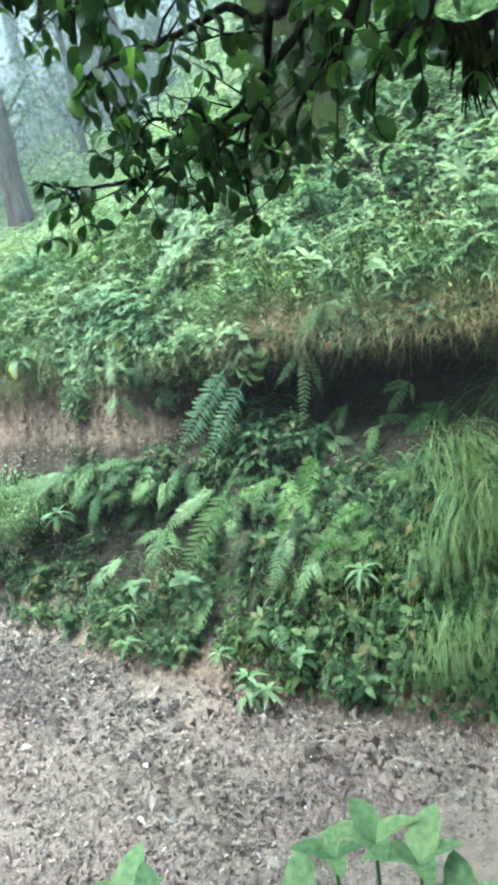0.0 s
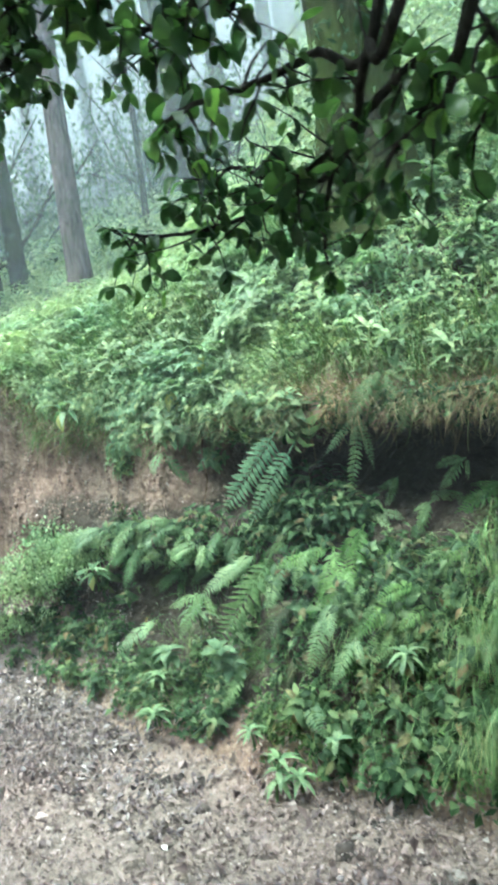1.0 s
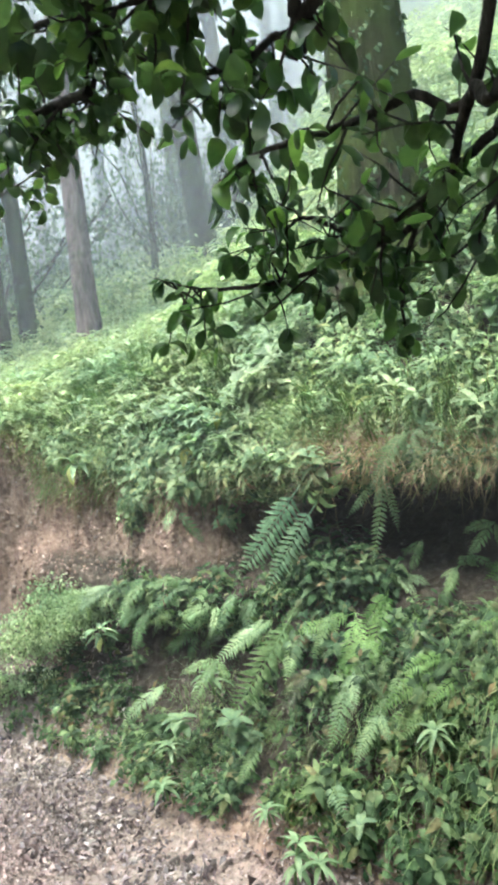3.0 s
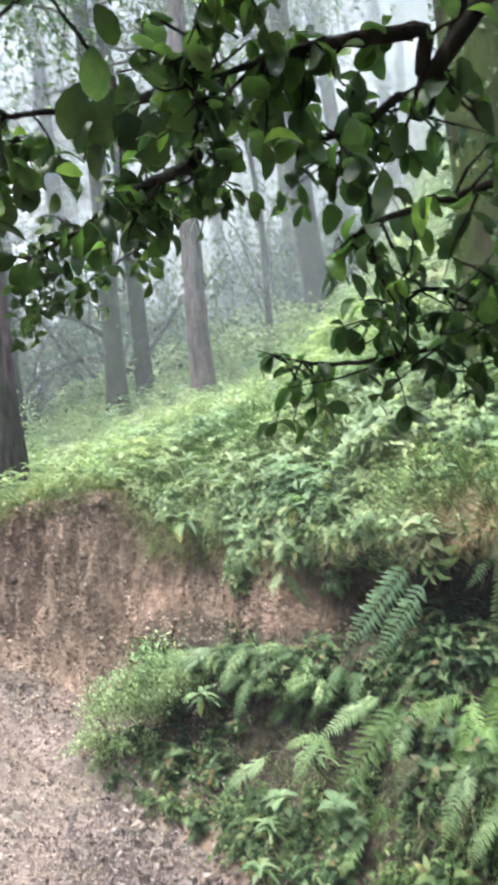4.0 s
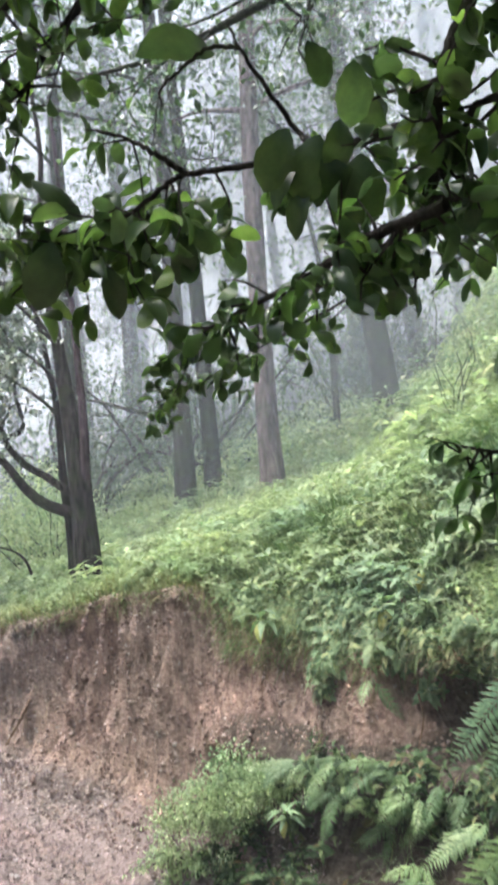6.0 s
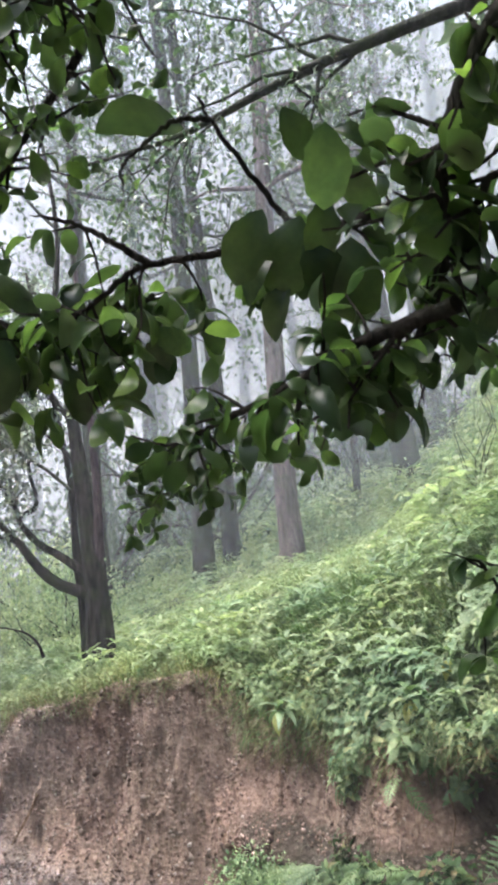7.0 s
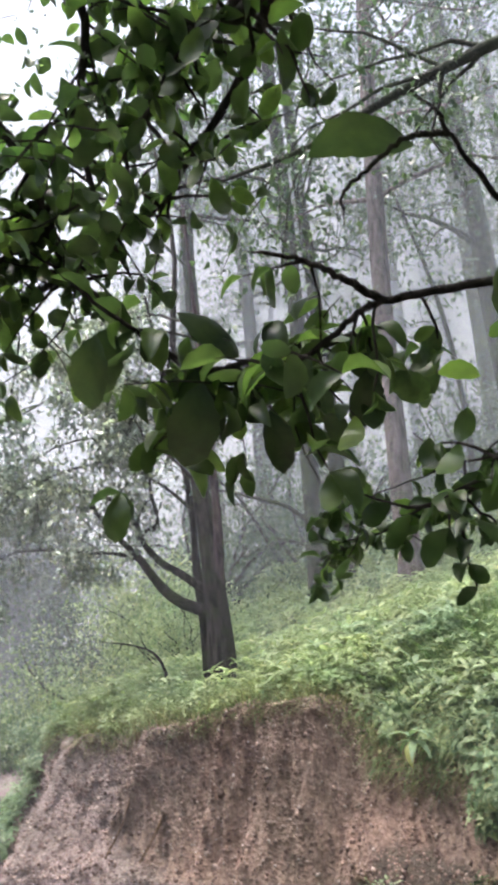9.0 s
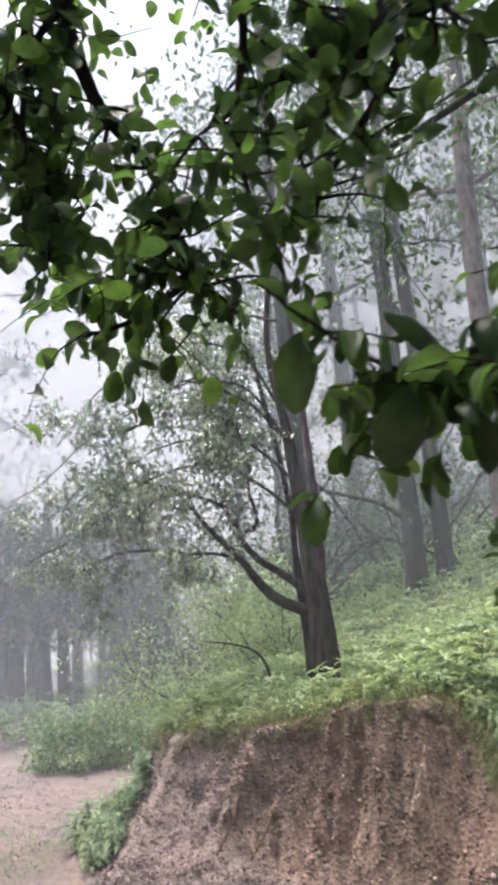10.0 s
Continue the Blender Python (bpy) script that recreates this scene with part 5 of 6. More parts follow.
def whorl_plant(name, at, height, leaf, n, seed, label, mesh, yellow=0, lean=(0, 0), tiers=2, rise=0.3):
    """A stem with rings of leaves, each leaf a piece of its own."""
    q = np.random.default_rng(seed)
    ob = thing(name, at, label, "plant", "leafy plants")
    top = (lean[0], lean[1], height)
    part("stem", mesh_data("stem", *tube(smooth_line([(0, 0, 0), (lean[0] * 0.3, lean[1] * 0.3, height * 0.55), top], 8), np.linspace(0.006, 0.003, 8), 6), GRASS), ob)
    for tier in range(tiers):
        h = 1 - tier * 0.22
        for k in range(n):
            a = 2 * math.pi * (k + 0.5 * tier) / n + q.normal(0, 0.2)
            d = Vector((math.cos(a), math.sin(a), rise - 0.35 * tier + q.normal(0, 0.15))).normalized()
            x = d.cross(Vector((0, 0, 1))).normalized()
            rot = Matrix((x, d, x.cross(d))).transposed().to_4x4()
            m = Matrix.Translation((top[0] * h, top[1] * h, height * h)) @ rot @ Matrix.Scale(leaf * q.uniform(0.75, 1.15), 4)
            part("leaf", mesh, ob, at=m)
    for k in range(yellow):
        a = -math.pi / 2 + q.normal(0, 0.5)
        d = Vector((math.cos(a) * 0.5, math.sin(a) * 0.5, -0.9)).normalized()
        x = d.cross(Vector((0, -0.6, 0.5))).normalized()
        rot = Matrix((x, d, x.cross(d))).transposed().to_4x4()
        part("leaf", YELLOW_LEAF, ob, "yellow leaf", Matrix.Translation((top[0], top[1], height * 0.8)) @ rot @ Matrix.Scale(leaf * 0.75, 4))
    return ob


whorl_plant("leafy_plant", (-0.52, 3.98, 1.28), 0.16, 0.13, 7, 11, "leafy plant with a yellow leaf at the lip of the bank", LONG_LEAF, 2, (-0.02, -0.12))
whorl_plant("leafy_plant", (-1.16, 4.25, 1.25), 0.12, 0.14, 6, 12, "leafy plant with a yellow leaf leaning over the bare cut", LONG_LEAF, 1, (-0.05, -0.14))
whorl_plant("leafy_plant", (-0.38, 3.92, 1.45), 0.14, 0.12, 5, 13, "herb with one round yellow leaf on the slope", LONG_LEAF, 1, (0.02, -0.08))
whorl_plant("seedling", (-0.08, 2.68, 0.0), 0.16, 0.085, 6, 14, "pale green seedling growing at the edge of the path", LONG_LEAF, 0, (0.02, 0.03), 3)
whorl_plant("leafy_plant", (-0.3, 3.12, 0.32), 0.12, 0.085, 5, 15, "broad-leaved plant low on the bank", BROAD_LEAF, 0, (0, -0.08))
whorl_plant("leafy_plant", (-0.6, 3.25, 0.16), 0.12, 0.08, 6, 16, "small plant at the foot of the bank", LONG_LEAF, 0, (0, -0.06))
whorl_plant("leafy_plant", (0.42, 2.86, 0.4), 0.1, 0.08, 7, 17, "dark small-leaved plant on the bank", LONG_LEAF, 0, (0, -0.08), 3)
whorl_plant("leafy_plant", (-1.0, 3.7, 0.5), 0.12, 0.1, 6, 18, "leafy plant on the mound beside the bare cut", LONG_LEAF, 1, (0, -0.05))
for k, (x, y, z, leaf) in enumerate(((-0.44, 3.39, 0.4, 0.1), (-0.26, 3.12, 0.27, 0.085), (-0.63, 3.18, 0.06, 0.1), (-0.56, 3.3, 0.26, 0.09), (0.01, 2.73, 0.02, 0.08), (0.15, 2.77, 0.12, 0.06), (-0.18, 2.91, 0.1, 0.07))):
    whorl_plant("leafy_plant", (x, y, z), 0.1, leaf, 5, 760 + k, "pale broad-leaved plant low on the bank", BROAD_LEAF if k % 2 else LONG_LEAF, 0, (0, -0.06), 2)
q = np.random.default_rng(88)
made = 0
while made < 60:
    x, y = q.uniform(-1.35, 1.6), q.uniform(3.2, 5.6)
    dd = float(toe_distance(np.array(x), np.array(y))[0])
    if (0.9 if x < 0.25 else 1.15) < dd < 2.4:
        pt = on_land(np.array([x]), np.array([y]))[0][0]
        whorl_plant("leafy_plant", tuple(pt - np.array([0, 0, 0.01])), q.uniform(0.1, 0.24), q.uniform(0.06, 0.11), int(q.integers(4, 7)), 700 + made, "light green leafy plant on the slope above the bank",
                    LONG_LEAF if made % 4 else BROAD_LEAF, 0, (q.normal(0, 0.05), -0.07), 3)
        made += 1
for k, (x, y) in enumerate(((-4.9, 5.0), (-5.1, 5.35), (-4.75, 4.75), (-5.4, 5.9), (-5.0, 5.1))):
    pt = on_land(np.array([x]), np.array([y]))[0][0]
    whorl_plant("leafy_plant", tuple(pt), 0.25, 0.16, 6, 740 + k, "leafy plant at the corner of the bank beside the path", LONG_LEAF, 0, (0, 0), 3)


def near_shrub(x, y, height, leaf, n, seed):
    return whorl_plant("roadside_shrub", (x, y, float(path_height(np.array(x), np.array(y))) - 0.01), height, leaf, n, seed, "fresh green broad-leaved shrub beside the path", SHRUB_LEAF, 0, (0.02, 0.03), 4, 0.75)


for k, (x, y, h) in enumerate(((0.30, 1.0, 0.86), (0.36, 1.03, 0.86), (0.24, 0.98, 0.82), (0.42, 0.99, 0.83), (0.33, 0.93, 0.8), (0.18, 0.96, 0.8), (0.03, 0.95, 0.83), (-0.02, 0.98, 0.84), (0.08, 0.94, 0.8), (0.6, 1.0, 0.85), (0.47, 0.94, 0.8))):
    near_shrub(x, y, h + 0.01 - 0.012 * (k % 3), 0.07 + 0.006 * (k % 4), 4, 20 + k)

# ---- litter, clods, stones and roots ----
SCRAPS = [leaf_shape(1, w, dr, fo, 0.9, 3) for w, dr, fo in ((0.45, 0.35, 0.5), (0.55, -0.3, 0.3), (0.35, 0.15, -0.4), (0.6, 0.5, 0.2))]
LITTERY = "dry grey-brown dead leaves strewn over the path"
for n, area, size, d1 in ((46000, (-1.6, 1.4, 1.3, 4.0), (0.005, 0.023), 0.12), (900, (-1.6, 1.4, 1.3, 4.0), (0.03, 0.055), 0.12), (22000, (-4.2, -1.0, 2.6, 4.9), (0.007, 0.028), 0.3), (6500, (-9, -3.4, 2.0, 9.0), (0.012, 0.036), 0.2), (9000, (-5.0, 5.0, -2.0, 3.4), (0.012, 0.04), 0.1)):
    p, nm, d = scatter(n, *area, -4.0, d1, lambda x, y, d: rng.uniform(-0.5, 0.5, np.shape(x)) < 0.15 + 1.2 * fbm(x, y, 1.6, 2, 44))
    way = rng.normal(0, 1, p.shape) + nm * rng.normal(0.1, 0.3, (len(p), 1))
    v, f = stamp(SCRAPS, p + nm * rng.uniform(0.003, 0.014, (len(p), 1)), frames_from(way, nm + rng.normal(0, 0.35, p.shape)), rng.uniform(*size, len(p)))
    tagged(new("leaf_litter", mesh_data("leaf_litter", v, f, LITTER)), LITTERY, "leaf litter", kind="stuff")


def lump(seed):
    """A rough eight-cornered clod."""
    q = np.random.default_rng(seed)
    v = np.array([(x, y, z) for x in (-1, 1) for y in (-1, 1) for z in (-1, 1)], float) * 0.5 * q.uniform(0.55, 1.15, (8, 1)) + q.normal(0, 0.06, (8, 3))
    return v, np.array([(0, 1, 3, 2), (4, 6, 7, 5), (0, 4, 5, 1), (2, 3, 7, 6), (0, 2, 6, 4), (1, 5, 7, 3)])


LUMPS = [lump(k) for k in range(8)]


def clod_field(n, area, d0, d1, size, label, mat, keep=None):
    p, nm, d = scatter(n, *area, d0, d1, keep)
    v, f = stamp(LUMPS, p - nm * 0.004, tilted(len(p), nm, 1.5), rng.uniform(0, 1, len(p)) ** 2.5 * (size[1] - size[0]) + size[0])
    return tagged(new("earth_crumbs", mesh_data("earth_crumbs", v, f, mat)), label, "earth", kind="stuff")


clod_field(40000, (-5.4, -0.1, 3.6, 6.2), 0.1, 0.88, (0.005, 0.02), "crumbling reddish clods on the bare cut", CLOD, lambda x, y, d: (x < -1.2) | ((d > 0.55) & (d < 0.85)))
clod_field(260, (-5.4, -1.2, 3.6, 6.2), 0.1, 0.8, (0.012, 0.04), "larger reddish lumps breaking from the bare cut", CLOD)
clod_field(70, (-1.6, 0.5, 2.2, 3.9), -0.3, 0.05, (0.02, 0.06), "dark earth clods fallen from the bank onto the path", HUMUS, lambda x, y, d: value_noise(x * 4, y * 4, 52) > -0.05)
p, nm, d = scatter(240, -2.2, 1.0, 1.7, 4.0, -0.9, 0.02, lambda x, y, d: value_noise(x * 3, y * 3, 53) > 0.0)
v, f = stamp(SCRAPS, p + nm * 0.014, frames_from(rng.normal(0, 1, p.shape), nm + rng.normal(0, 0.4, p.shape)), rng.uniform(0.03, 0.065, len(p)))
tagged(new("leaf_litter", mesh_data("leaf_litter", v, f, LITTER)), "large pale dead leaves lying on the path below the bank", "leaf litter", kind="stuff")
p, nm, d = scatter(1200, -1.7, 0.3, 2.2, 3.9, -0.5, 0.04, lambda x, y, d: value_noise(x * 2.2, y * 2.2, 54) + 0.5 * np.clip(-x - 0.4, 0, 0.6) > 0.02)
v, f = stamp(SCRAPS, p + nm * rng.uniform(0.006, 0.022, (len(p), 1)), frames_from(rng.normal(0, 1, p.shape), nm + rng.normal(0, 0.5, p.shape)), rng.uniform(0.018, 0.045, len(p)))
tagged(new("leaf_litter", mesh_data("leaf_litter", v, f, WET_LITTER)), "wet mauve-brown dead leaves heaped below the bank", "leaf litter", kind="stuff")
clod_field(2600, (-4.5, 1.4, 1.4, 4.8), -2.2, 0.25, (0.004, 0.018), "small clods and gravel on the path", CLOD)


def stone(x, y, size, seed):
    q = np.random.default_rng(seed)
    bm = bmesh.new()
    bmesh.ops.create_icosphere(bm, subdivisions=2, radius=0.5)
    for vert in bm.verts:
        vert.co *= 1 + 0.35 * noise.noise(vert.co * 2.2 + Vector((seed, 0, 0)))
        vert.co.z *= 0.55
    me = bpy.data.meshes.new("stone")
    bm.to_mesh(me)
    bm.free()
    me.materials.append(STONE)
    pt = on_land(np.array([x]), np.array([y]))[0][0]
    ob = new("stone", me)
    ob.matrix_basis = pose(*pt, 0, 0, q.uniform(0, 360)) @ Matrix.Scale(size, 4)
    return tagged(ob, "pale weathered stone lying on the path", "stone", "stones on the path")


for k, (x, y, size) in enumerate(((0.32, 2.6, 0.05), (0.2, 2.5, 0.04), (0.5, 2.3, 0.06), (-0.7, 2.9, 0.06), (-0.3, 2.2, 0.05), (0.05, 1.95, 0.05), (-0.9, 3.0, 0.08), (0.62, 2.15, 0.07), (-1.9, 3.5, 0.07), (-2.4, 3.7, 0.06), (-1.5, 3.2, 0.05))):
    stone(x, y, size, 800 + k)


def root(points, r0, label="thin pale root hanging from the bank"):
    line = smooth_line(points, 14)
    ob = thing("root", tuple(line[0]), label, "root", "roots in the bank")
    part("strand", mesh_data("strand", *tube(line - line[0], np.linspace(r0, r0 * 0.35, 14), 6, rough=0.1, seed=int(r0 * 1e4)), ROOT), ob)
    return ob


root([(-0.42, 3.88, 1.2), (-0.43, 3.82, 1.08), (-0.41, 3.78, 0.98), (-0.44, 3.76, 0.86)], 0.006)
root([(-0.85, 4.1, 1.2), (-0.87, 4.05, 1.1), (-0.83, 4.0, 1.0), (-0.88, 3.98, 0.92)], 0.005)
root([(-3.12, 4.64, 1.32), (-3.1, 4.58, 1.1), (-3.14, 4.5, 0.85), (-3.22, 4.42, 0.66)], 0.016, "brown root running down the bare cut")
root([(-2.86, 4.52, 0.9), (-2.9, 4.46, 0.78), (-2.96, 4.4, 0.66)], 0.012, "brown root running down the bare cut")
root([(-1.6, 4.28, 0.72), (-1.52, 4.2, 0.74), (-1.44, 4.18, 0.72)], 0.012, "short orange-brown root in the bare cut")

# ---- the overhanging tree ----

p, nm, d = scatter(2200, -6.4, -4.6, 3.4, 5.0, -3.0, -0.1, lambda x, y, d: x + 0.5 * y < -2.55 + 0.25 * value_noise(x * 3, y * 3, 5))
grass_patch("path_grass", p, nm, (0.06, 0.16), GRASS, "short yellowish grass at the edge of the path", 0.5)

hanging = thing("overhanging_tree", (1.5, 0.85, -0.05), "dark leafy tree reaching glossy green branches over the path", "tree", "overhanging tree")
H0 = np.array([1.5, 0.85, -0.05])
trunk_line = smooth_line([(1.5, 0.85, -0.05), (1.48, 0.84, 0.8), (1.42, 0.86, 1.8), (1.25, 0.9, 2.7), (0.8, 0.94, 3.2), (0.2, 1.0, 3.4), (-0.45, 1.1, 3.5), (-1.15, 1.2, 3.45)], 30)
part("trunk", mesh_data("trunk", *tube(trunk_line - H0, np.interp(np.linspace(0, 1, 30), [0, 0.45, 0.6, 1], [0.11, 0.08, 0.05, 0.018]), 14, rough=0.06, seed=4), BARK_DARK), hanging)
LEAF_KINDS = [leaf_shape(1, 0.6, 0.15, 0.1, 1.45, 11, 0.6), leaf_shape(1, 0.5, 0.3, 0.28, 1.35, 11, 0.6), leaf_shape(1, 0.66, 0.08, -0.14, 1.5, 11, 0.55), leaf_shape(1, 0.55, 0.45, 0.05, 1.5, 11, 0.6), leaf_shape(1, 0.46, 0.2, 0.4, 1.3, 11, 0.65)]
LEAF_MESHES = [mesh_data("leaf", v, f, NEAR_LEAF_OWN) for v, f in LEAF_KINDS]
q = np.random.default_rng(2024)
single, spare = 0, []


def grow(points, thick, twigs, size, start=None, spread=1.35, tip_leaves=0, slim=1.0, pieces=False, seed=4):
    """A bough along a soft line with side twigs and hanging leaves; start: where it leaves the main limb."""
    global single
    pts = list(points)
    lead = 0
    if start:
        mid = np.array(pts[0]) * 0.5 + np.array(start) * 0.5 + np.array([0.05, 0, 0.02])
        pts = [start, tuple(mid)] + pts
        lead = 2
    line = smooth_line(pts, 6 * len(pts))
    line = line + np.stack([0.0008 * np.sin(np.arange(len(line)) * (1.3 + k)) for k in range(3)], -1)
    rad = thick * np.interp(np.linspace(0, 1, len(line)), [0, 0.9, 1], [1.25 if lead else 1.0, 0.4, 0.06])
    chunks = [tube(line - H0, rad, 8, rough=0.1, seed=seed)]
    leaves = []
    for k in range(twigs):
        i = int(q.uniform(0.18 * lead, 1.0) * (len(line) - 1))
        way = q.normal(0, 1, 3) + np.array([0, 0, -0.25])
        twig = limb_points(line[i], way, q.uniform(0.8, 2.4) * size * spread, q, 5, 0.1, 0.25)
        chunks.append(tube(twig - H0, np.linspace(max(thick * 0.3, 0.001), 0.0006, 5), 5))
        for _ in range(int(q.integers(3, 7))):
            at = twig[int(q.integers(1, 5))]
            d = q.normal(0, 0.75, 3) + np.array([0, 0, -0.75])
            leaves.append((at, d, q.normal(0, 0.5, 3) + np.array([0, 0.2, 0.9]), size * q.uniform(0.6, 1.25) * (slim + (1 - slim) * i / len(line))))
    for k in range(twigs // 3 + tip_leaves):
        i = int(q.uniform(0.72, 1.0) * (len(line) - 1))
        leaves.append((line[i], q.normal(0, 0.8, 3) + np.array([0, 0, -0.5]), q.normal(0, 0.5, 3) + np.array([0, 0.2, 0.9]), size * q.uniform(0.8, 1.3)))
    bough = part("branch", mesh_data("branch", *join(chunks), BARK_DARK), hanging)
    for at, d, up, ln in leaves:
        if pieces and single < 290 and q.uniform() < 0.45:
            rot = Matrix(frames_from(d[None], up[None])[0].tolist()).to_4x4()
            part("leaf", LEAF_MESHES[single % 5], bough, at=Matrix.Translation(at - H0) @ rot @ Matrix.Scale(ln, 4))
            single += 1
        else:
            spare.append((at - H0, d, up, ln))
    return bough


# boughs over the path, from the thick ones to the sprays
grow([(0.458, 0.981, 1.999), (0.422, 1.048, 1.975), (0.402, 1.13, 1.911), (0.368, 1.179, 1.877), (0.311, 1.214, 1.859), (0.203, 1.261, 1.84), (0.099, 1.286, 1.844), (0.021, 1.284, 1.87)], 0.0065, 32, 0.029, start=(0.85, 0.94, 3.16), spread=1.9, tip_leaves=9, pieces=True, seed=3)
grow([(0.368, 1.179, 1.877), (0.351, 1.219, 1.812), (0.349, 1.243, 1.765)], 0.004, 9, 0.029, seed=6)
grow([(0.311, 1.214, 1.859), (0.274, 1.208, 1.891), (0.233, 1.223, 1.907), (0.195, 1.255, 1.877)], 0.0045, 18, 0.028, spread=1.9, seed=5)
grow([(0.703, 0.941, 1.924), (0.664, 0.989, 1.903), (0.629, 1.018, 1.9), (0.594, 1.022, 1.914), (0.556, 1.021, 1.947), (0.525, 1.013, 1.992)], 0.011, 16, 0.034, start=(0.75, 0.94, 3.22), seed=5)
grow([(0.528, 1.013, 1.99), (0.468, 1.058, 1.955), (0.413, 1.087, 1.918), (0.36, 1.112, 1.882), (0.307, 1.13, 1.86)], 0.007, 14, 0.031, start=(0.8, 0.94, 3.2), spread=1.9, tip_leaves=9, seed=7)
grow([(0.515, 1.022, 1.964), (0.482, 1.067, 1.914), (0.44, 1.096, 1.873), (0.415, 1.121, 1.836)], 0.006, 11, 0.03, start=(0.78, 0.94, 3.21), spread=1.9, seed=7)
grow([(0.44, 1.059, 2.026), (0.364, 1.088, 1.991), (0.285, 1.115, 1.976), (0.203, 1.133, 1.968), (0.144, 1.145, 1.941)], 0.007, 12, 0.031, start=(0.5, 0.96, 3.3), spread=1.9, tip_leaves=9, seed=7)
grow([(0.594, 0.962, 1.952), (0.559, 0.998, 1.913), (0.532, 1.039, 1.883), (0.52, 1.053, 1.865)], 0.006, 9, 0.034, start=(0.9, 0.93, 3.1), seed=7)
grow([(0.177, 0.854, 2.139), (0.143, 0.851, 2.098), (0.12, 0.859, 2.069), (0.109, 0.86, 2.047), (0.103, 0.872, 2.026), (0.1, 0.882, 2.003)], 0.006, 26, 0.022, start=(0.4, 0.97, 3.35), pieces=True)
grow([(0.304, 0.94, 2.061), (0.264, 0.923, 2.051), (0.193, 0.908, 2.049), (0.155, 0.895, 2.04), (0.11, 0.878, 2.028)], 0.008, 18, 0.027, start=(1.0, 0.92, 3.0), pieces=True, seed=3)
grow([(0.101, 0.907, 2.044), (0.049, 0.94, 2.055), (-0.002, 0.968, 2.067), (-0.048, 0.973, 2.073), (-0.105, 0.96, 2.072), (-0.122, 0.954, 2.065), (-0.164, 0.952, 2.045), (-0.214, 0.937, 2.055)], 0.0042, 16, 0.028, slim=0.7, pieces=True)
grow([(-0.105, 0.96, 2.072), (-0.123, 0.943, 2.086), (-0.147, 0.932, 2.102), (-0.175, 0.92, 2.111)], 0.003, 2, 0.032, seed=9)
grow([(-0.005, 0.981, 2.084), (-0.022, 1.008, 2.112), (-0.039, 0.985, 2.143), (-0.052, 0.962, 2.169), (-0.056, 0.949, 2.185)], 0.003, 0, 0.03)
grow([(-0.052, 0.962, 2.169), (-0.078, 0.96, 2.175), (-0.104, 0.957, 2.161), (-0.125, 0.964, 2.154), (-0.129, 0.974, 2.137)], 0.0022, 0, 0.025, seed=9)
grow([(0.1, 0.881, 2.005), (0.083, 0.93, 1.986), (0.017, 1.049, 1.98), (-0.106, 1.184, 1.984), (-0.23, 1.268, 1.967), (-0.346, 1.314, 1.941)], 0.0018, 28, 0.021, tip_leaves=9, slim=0.75, pieces=True, seed=3)
grow([(0.102, 0.877, 2.015), (0.092, 0.908, 1.993), (0.058, 0.97, 1.986), (-0.018, 1.039, 1.984), (-0.113, 1.134, 1.997), (-0.215, 1.203, 1.993), (-0.302, 1.251, 1.982)], 0.0017, 28, 0.022, tip_leaves=9, slim=0.75, pieces=True, seed=8)
grow([(-0.948, 1.2, 3.136), (-0.975, 1.292, 3.056), (-1.012, 1.427, 2.915), (-0.983, 1.55, 2.814), (-0.996, 1.627, 2.7), (-0.986, 1.682, 2.627), (-0.935, 1.764, 2.547)], 0.018, 46, 0.056, start=(-0.8, 1.15, 3.48), spread=1.9, seed=7)
grow([(-0.986, 1.682, 2.627), (-1.12, 1.616, 2.546), (-1.212, 1.542, 2.513)], 0.009, 14, 0.062, spread=1.9, seed=12)
grow([(-1, 1.631, 2.69), (-1.117, 1.566, 2.63), (-1.196, 1.499, 2.608)], 0.007, 14, 0.062, spread=1.9, seed=11)
grow([(0.28, 1.267, 2.166), (0.224, 1.275, 2.145), (0.184, 1.282, 2.121), (0.158, 1.282, 2.114), (0.077, 1.264, 2.128), (0.018, 1.237, 2.157)], 0.007, 30, 0.038, start=(0.6, 0.96, 3.28), spread=1.9)
grow([(0.103, 0.851, 1.959), (0.041, 0.882, 1.957), (0.005, 0.92, 1.957), (-0.053, 0.95, 1.951), (-0.114, 0.974, 1.941)], 0.0045, 32, 0.021, pieces=True)
grow([(-0.216, 1.232, 2.679), (-0.296, 1.263, 2.62), (-0.366, 1.292, 2.551), (-0.454, 1.302, 2.477), (-0.516, 1.308, 2.412)], 0.01, 20, 0.036, start=(0.0, 1.03, 3.43), spread=1.9, seed=7)
grow([(-0.307, 1.229, 2.647), (-0.399, 1.23, 2.598), (-0.496, 1.207, 2.554), (-0.595, 1.172, 2.502)], 0.01, 12, 0.036, start=(-0.1, 1.05, 3.45), spread=1.9, seed=7)
grow([(-0.213, 1.105, 2.117), (-0.268, 1.084, 2.104), (-0.306, 1.063, 2.102), (-0.353, 1.01, 2.144), (-0.378, 0.97, 2.177)], 0.004, 14, 0.036, pieces=True, seed=5)
grow([(-0.16, 1.07, 2.10), (-0.23, 1.08, 2.095), (-0.28, 1.075, 2.08), (-0.33, 1.06, 2.06)], 0.003, 16, 0.036, seed=15)
grow([(-0.85, 0.973, 2.783), (-0.868, 1.076, 2.699), (-0.88, 1.155, 2.618), (-0.892, 1.218, 2.538), (-0.945, 1.218, 2.461)], 0.011, 42, 0.043, start=(-0.7, 1.14, 3.49), spread=1.9, seed=10)
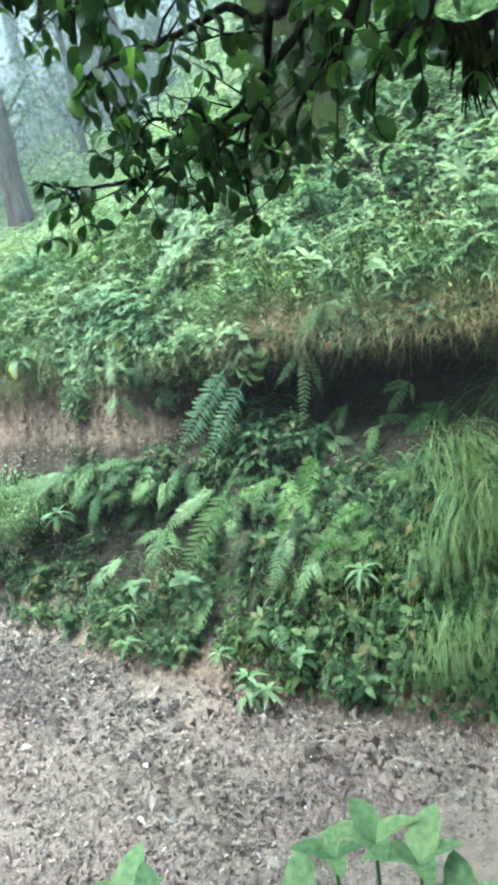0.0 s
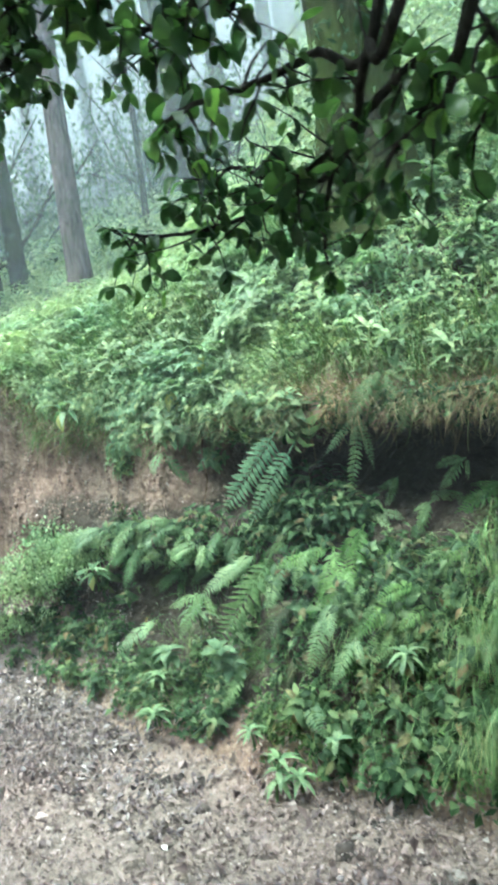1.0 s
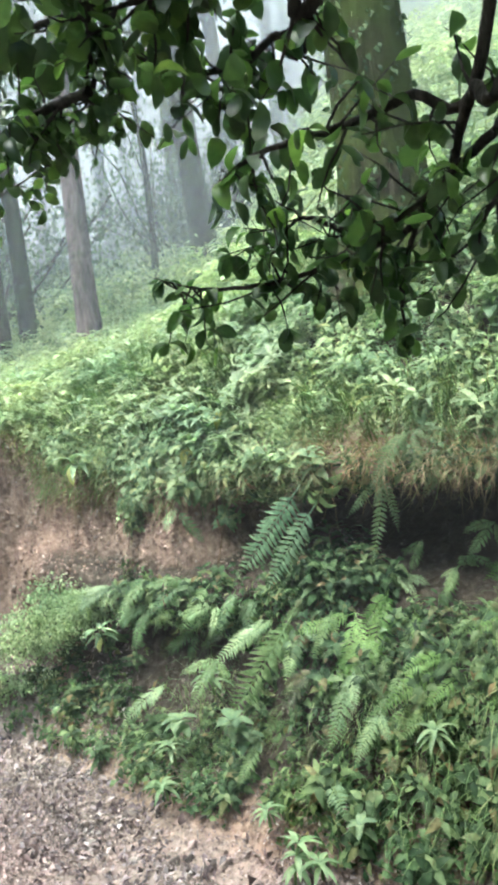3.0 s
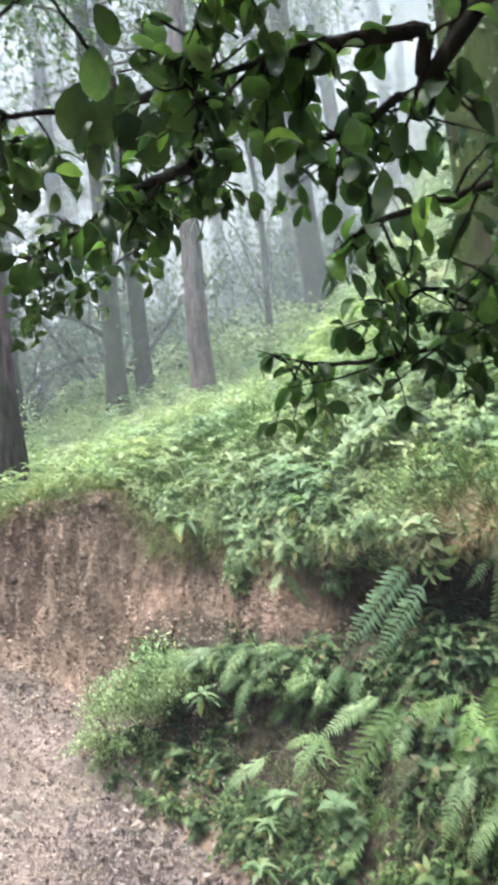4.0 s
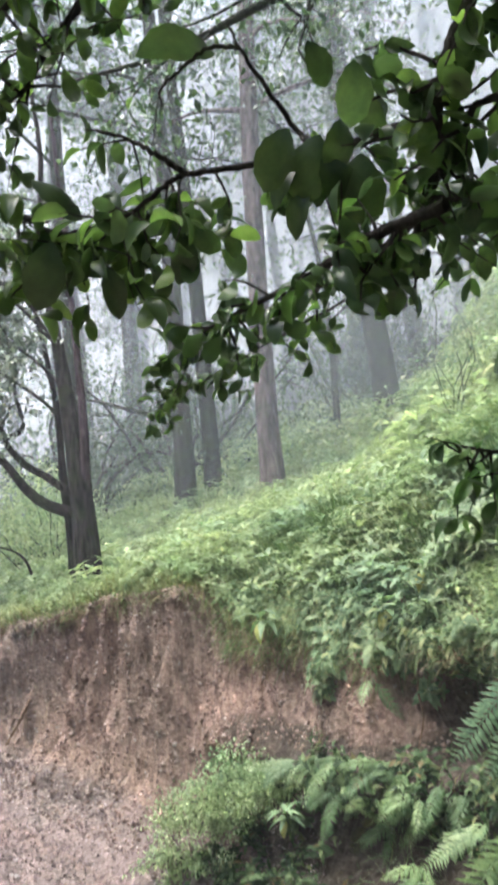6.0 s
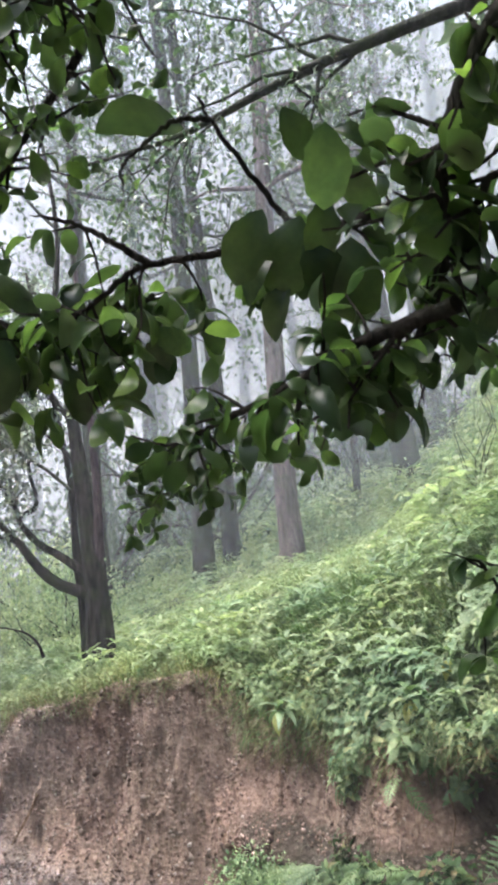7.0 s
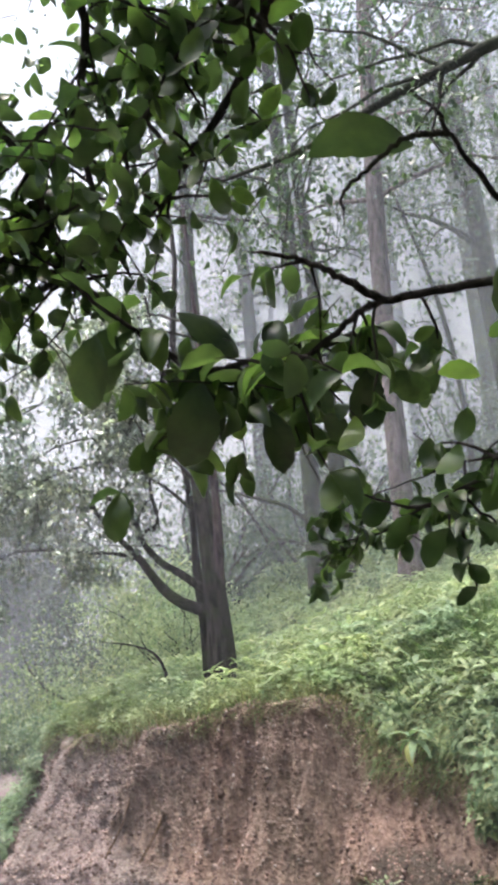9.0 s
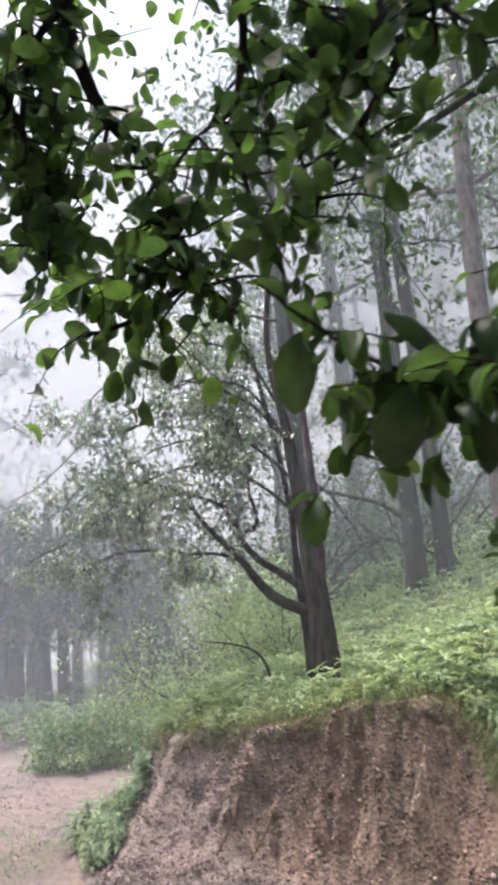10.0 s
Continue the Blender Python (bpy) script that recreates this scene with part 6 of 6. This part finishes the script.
grow([(-0.414, 1.048, 2.622), (-0.456, 1.108, 2.546), (-0.507, 1.156, 2.458), (-0.519, 1.21, 2.374), (-0.509, 1.259, 2.298)], 0.007, 26, 0.036, start=(-0.3, 1.08, 3.48), spread=1.9, seed=9)
grow([(-0.185, 1.035, 2.444), (-0.259, 1.041, 2.414), (-0.293, 1.048, 2.39), (-0.32, 1.051, 2.371), (-0.38, 1.06, 2.32)], 0.008, 22, 0.034, start=(0.1, 1.02, 3.42), spread=1.9, seed=5)
grow([(-0.814, 1.215, 2.945), (-0.929, 1.208, 2.856), (-0.986, 1.231, 2.747), (-0.997, 1.275, 2.655), (-1.0, 1.326, 2.571)], 0.008, 32, 0.05, start=(-0.7, 1.14, 3.49), spread=1.9, seed=21)
grow([(-0.879, 1.167, 2.928), (-0.964, 1.202, 2.827), (-1.041, 1.228, 2.684)], 0.007, 18, 0.05, start=(-0.75, 1.14, 3.49), spread=1.9, seed=22)
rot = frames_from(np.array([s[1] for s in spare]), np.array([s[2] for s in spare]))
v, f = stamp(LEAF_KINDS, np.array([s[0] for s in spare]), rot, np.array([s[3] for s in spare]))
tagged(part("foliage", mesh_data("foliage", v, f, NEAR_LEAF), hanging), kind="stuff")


# the branch leaf again, its backlit shade put into a darker colour
BACKLIT_LEAF = leaf_material("backlit_branch_leaf", [(0.0, (0.028, 0.047, 0.02)), (1.0, (0.042, 0.068, 0.026))], 0.45, 0.33, own=True, blotch=3.0, gloss=0.45)
BACKLIT_MESHES = [mesh_data("leaf", v, f, BACKLIT_LEAF) for v, f in LEAF_KINDS]


def big_leaf(at, way, up, length, kind=0, bright=False):
    rot = Matrix(frames_from(np.array([way], float), np.array([up], float))[0].tolist()).to_4x4()
    return part("leaf", (LEAF_MESHES if bright else BACKLIT_MESHES)[kind], hanging, at=Matrix.Translation(np.array(at) - H0) @ rot @ Matrix.Scale(length, 4))


# moss that trails from the thick bough
q = np.random.default_rng(33)
strands = []
for k in range(70):
    a = np.array([0.63, 1.018, 1.9]) + q.normal(0, 0.006, 3)
    n = q.uniform(0.03, 0.09)
    strands.append(tube(limb_points(a, (q.normal(0, 0.1), q.normal(0, 0.1), -1), n, q, 6, 0.1, 0.12) - H0, np.linspace(0.003, 0.0008, 6), 4))
part("trailing_moss", mesh_data("trailing_moss", *join(strands), MOSS), hanging, "dark moss trailing from a bough")

# single leaves that stand out, and the unseen crown over the main limb
big_leaf((0.071, 0.771, 2.014), (-0.011, 0.021, -0.047), (0.37, -0.78, -0.2), 0.033, 0, True)
big_leaf((-0.305, 1.062, 2.104), (-0.007, 0.018, -0.065), (0.5, -0.8, 0.0), 0.066, 2)
big_leaf((-0.357, 1.011, 2.135), (-0.023, 0.006, -0.054), (0.58, -0.73, 0.0), 0.06)
for at, way, up, ln, kind in (((-0.33, 0.96, 2.106), (-0.02, 0.01, -0.055), (0.5, -0.8, 0.1), 0.06, 1), ((-0.275, 1.02, 2.07), (-0.025, 0.006, -0.06), (0.6, -0.75, 0.0), 0.068, 0),
                              ((-0.275, 0.99, 2.12), (0.035, 0.036, -0.032), (0.3, -0.6, 0.6), 0.058, 2), ((-0.24, 1.06, 2.05), (0.002, 0.017, -0.05), (0.5, -0.8, 0.1), 0.054, 4),
                              ((-0.16, 1.085, 2.075), (-0.02, 0.01, -0.048), (0.5, -0.8, 0.0), 0.052, 1), ((-0.13, 1.09, 2.08), (0.02, 0.02, -0.03), (0.4, -0.8, 0.2), 0.04, 3)):
    big_leaf(at, way, up, ln, kind)
for at, way, up, ln, kind in (((-0.004, 0.913, 2.064), (-0.023, 0.005, -0.036), (0.14, -0.71, -0.19), 0.048, 0), ((0.017, 0.92, 2.057), (-0.021, 0.007, -0.039), (0.11, -0.72, -0.18), 0.05, 2),
                              ((0.033, 0.919, 2.064), (-0.011, 0.009, -0.037), (0.3, -0.72, -0.19), 0.043, 1), ((0.051, 0.912, 2.081), (0.004, 0.01, -0.032), (-0.2, -0.71, -0.22), 0.037, 3),
                              ((0.046, 0.904, 2.096), (0.013, 0.001, -0.011), (0.06, -0.69, 0.24), 0.026, 4), ((0.018, 0.925, 2.045), (0.01, 0.011, -0.038), (0.4, -0.73, -0.16), 0.045, 0),
                              ((0.043, 0.93, 2.041), (-0.005, 0.012, -0.048), (0.07, -0.74, -0.15), 0.052, 2), ((0.002, 0.932, 2.022), (-0.016, 0.001, -0.029), (0.13, -0.74, 0.3), 0.036, 1),
                              ((0.018, 0.944, 1.993), (0.009, 0.005, -0.032), (-0.3, -0.76, -0.08), 0.037, 3), ((0.039, 0.949, 1.987), (-0.002, 0.005, -0.044), (0.07, -0.77, -0.07), 0.046, 4),
                              ((-0.003, 0.924, 2.039), (-0.022, -0.003, -0.018), (0.14, -0.73, 0.35), 0.034, 3)):
    big_leaf(at, way, up, ln, kind)
big_leaf((-0.149, 0.97, 2.194), (0.062, 0.012, 0.013), (0.05, 0.3, 0.95), 0.07, 3)
big_leaf((0.019, 0.897, 2.115), (0.007, 0.019, -0.025), (0.2, -0.8, 0.2), 0.034)
# this crown is out of view, added to shade the leaves below
tips = [trunk_line[i] + np.array([q.normal(0, 0.25), q.normal(0, 0.5), q.uniform(0.05, 0.8)]) for i in q.integers(13, 30, 160)]
tagged(part("crown", mesh_data("crown", *leaf_cloud([t - H0 for t in tips], 0.15, 8000, 0.06, LEAF_KINDS[:2], 909), NEAR_LEAF), hanging), kind="stuff")

# unseen upper limbs, leafed to block sky light above the camera
for k, (way, ln) in enumerate((((0.6, -0.4, 0.7), 1.6), ((0.1, -0.8, 0.7), 1.6), ((0.7, 0.3, 0.8), 1.8), ((-0.2, -0.3, 1.0), 1.8), ((-0.6, -0.7, 0.5), 1.5))):
    pts = limb_points(trunk_line[9 + k], way, ln, q, 9, 0.0, 0.12)
    chunks, tips = [tube(pts - H0, np.linspace(0.045, 0.01, 9), 9, rough=0.06, seed=k)], []
    for _ in range(9):
        side = limb_points(pts[int(q.integers(3, 9))], q.normal(0, 1, 3) + np.array([0, 0, 0.3]), q.uniform(0.4, 0.8), q, 6, 0.04, 0.25)
        chunks.append(tube(side - H0, np.linspace(0.01, 0.002, 6), 5))
        tips += list(side[2:])
    limb = part("limb", mesh_data("limb", *join(chunks), BARK_DARK), hanging)
    tagged(part("foliage", mesh_data("foliage", *leaf_cloud([t - H0 for t in tips], 0.18, 2000, 0.08, LEAF_KINDS[:2], 930 + k), NEAR_LEAF), limb), kind="stuff")
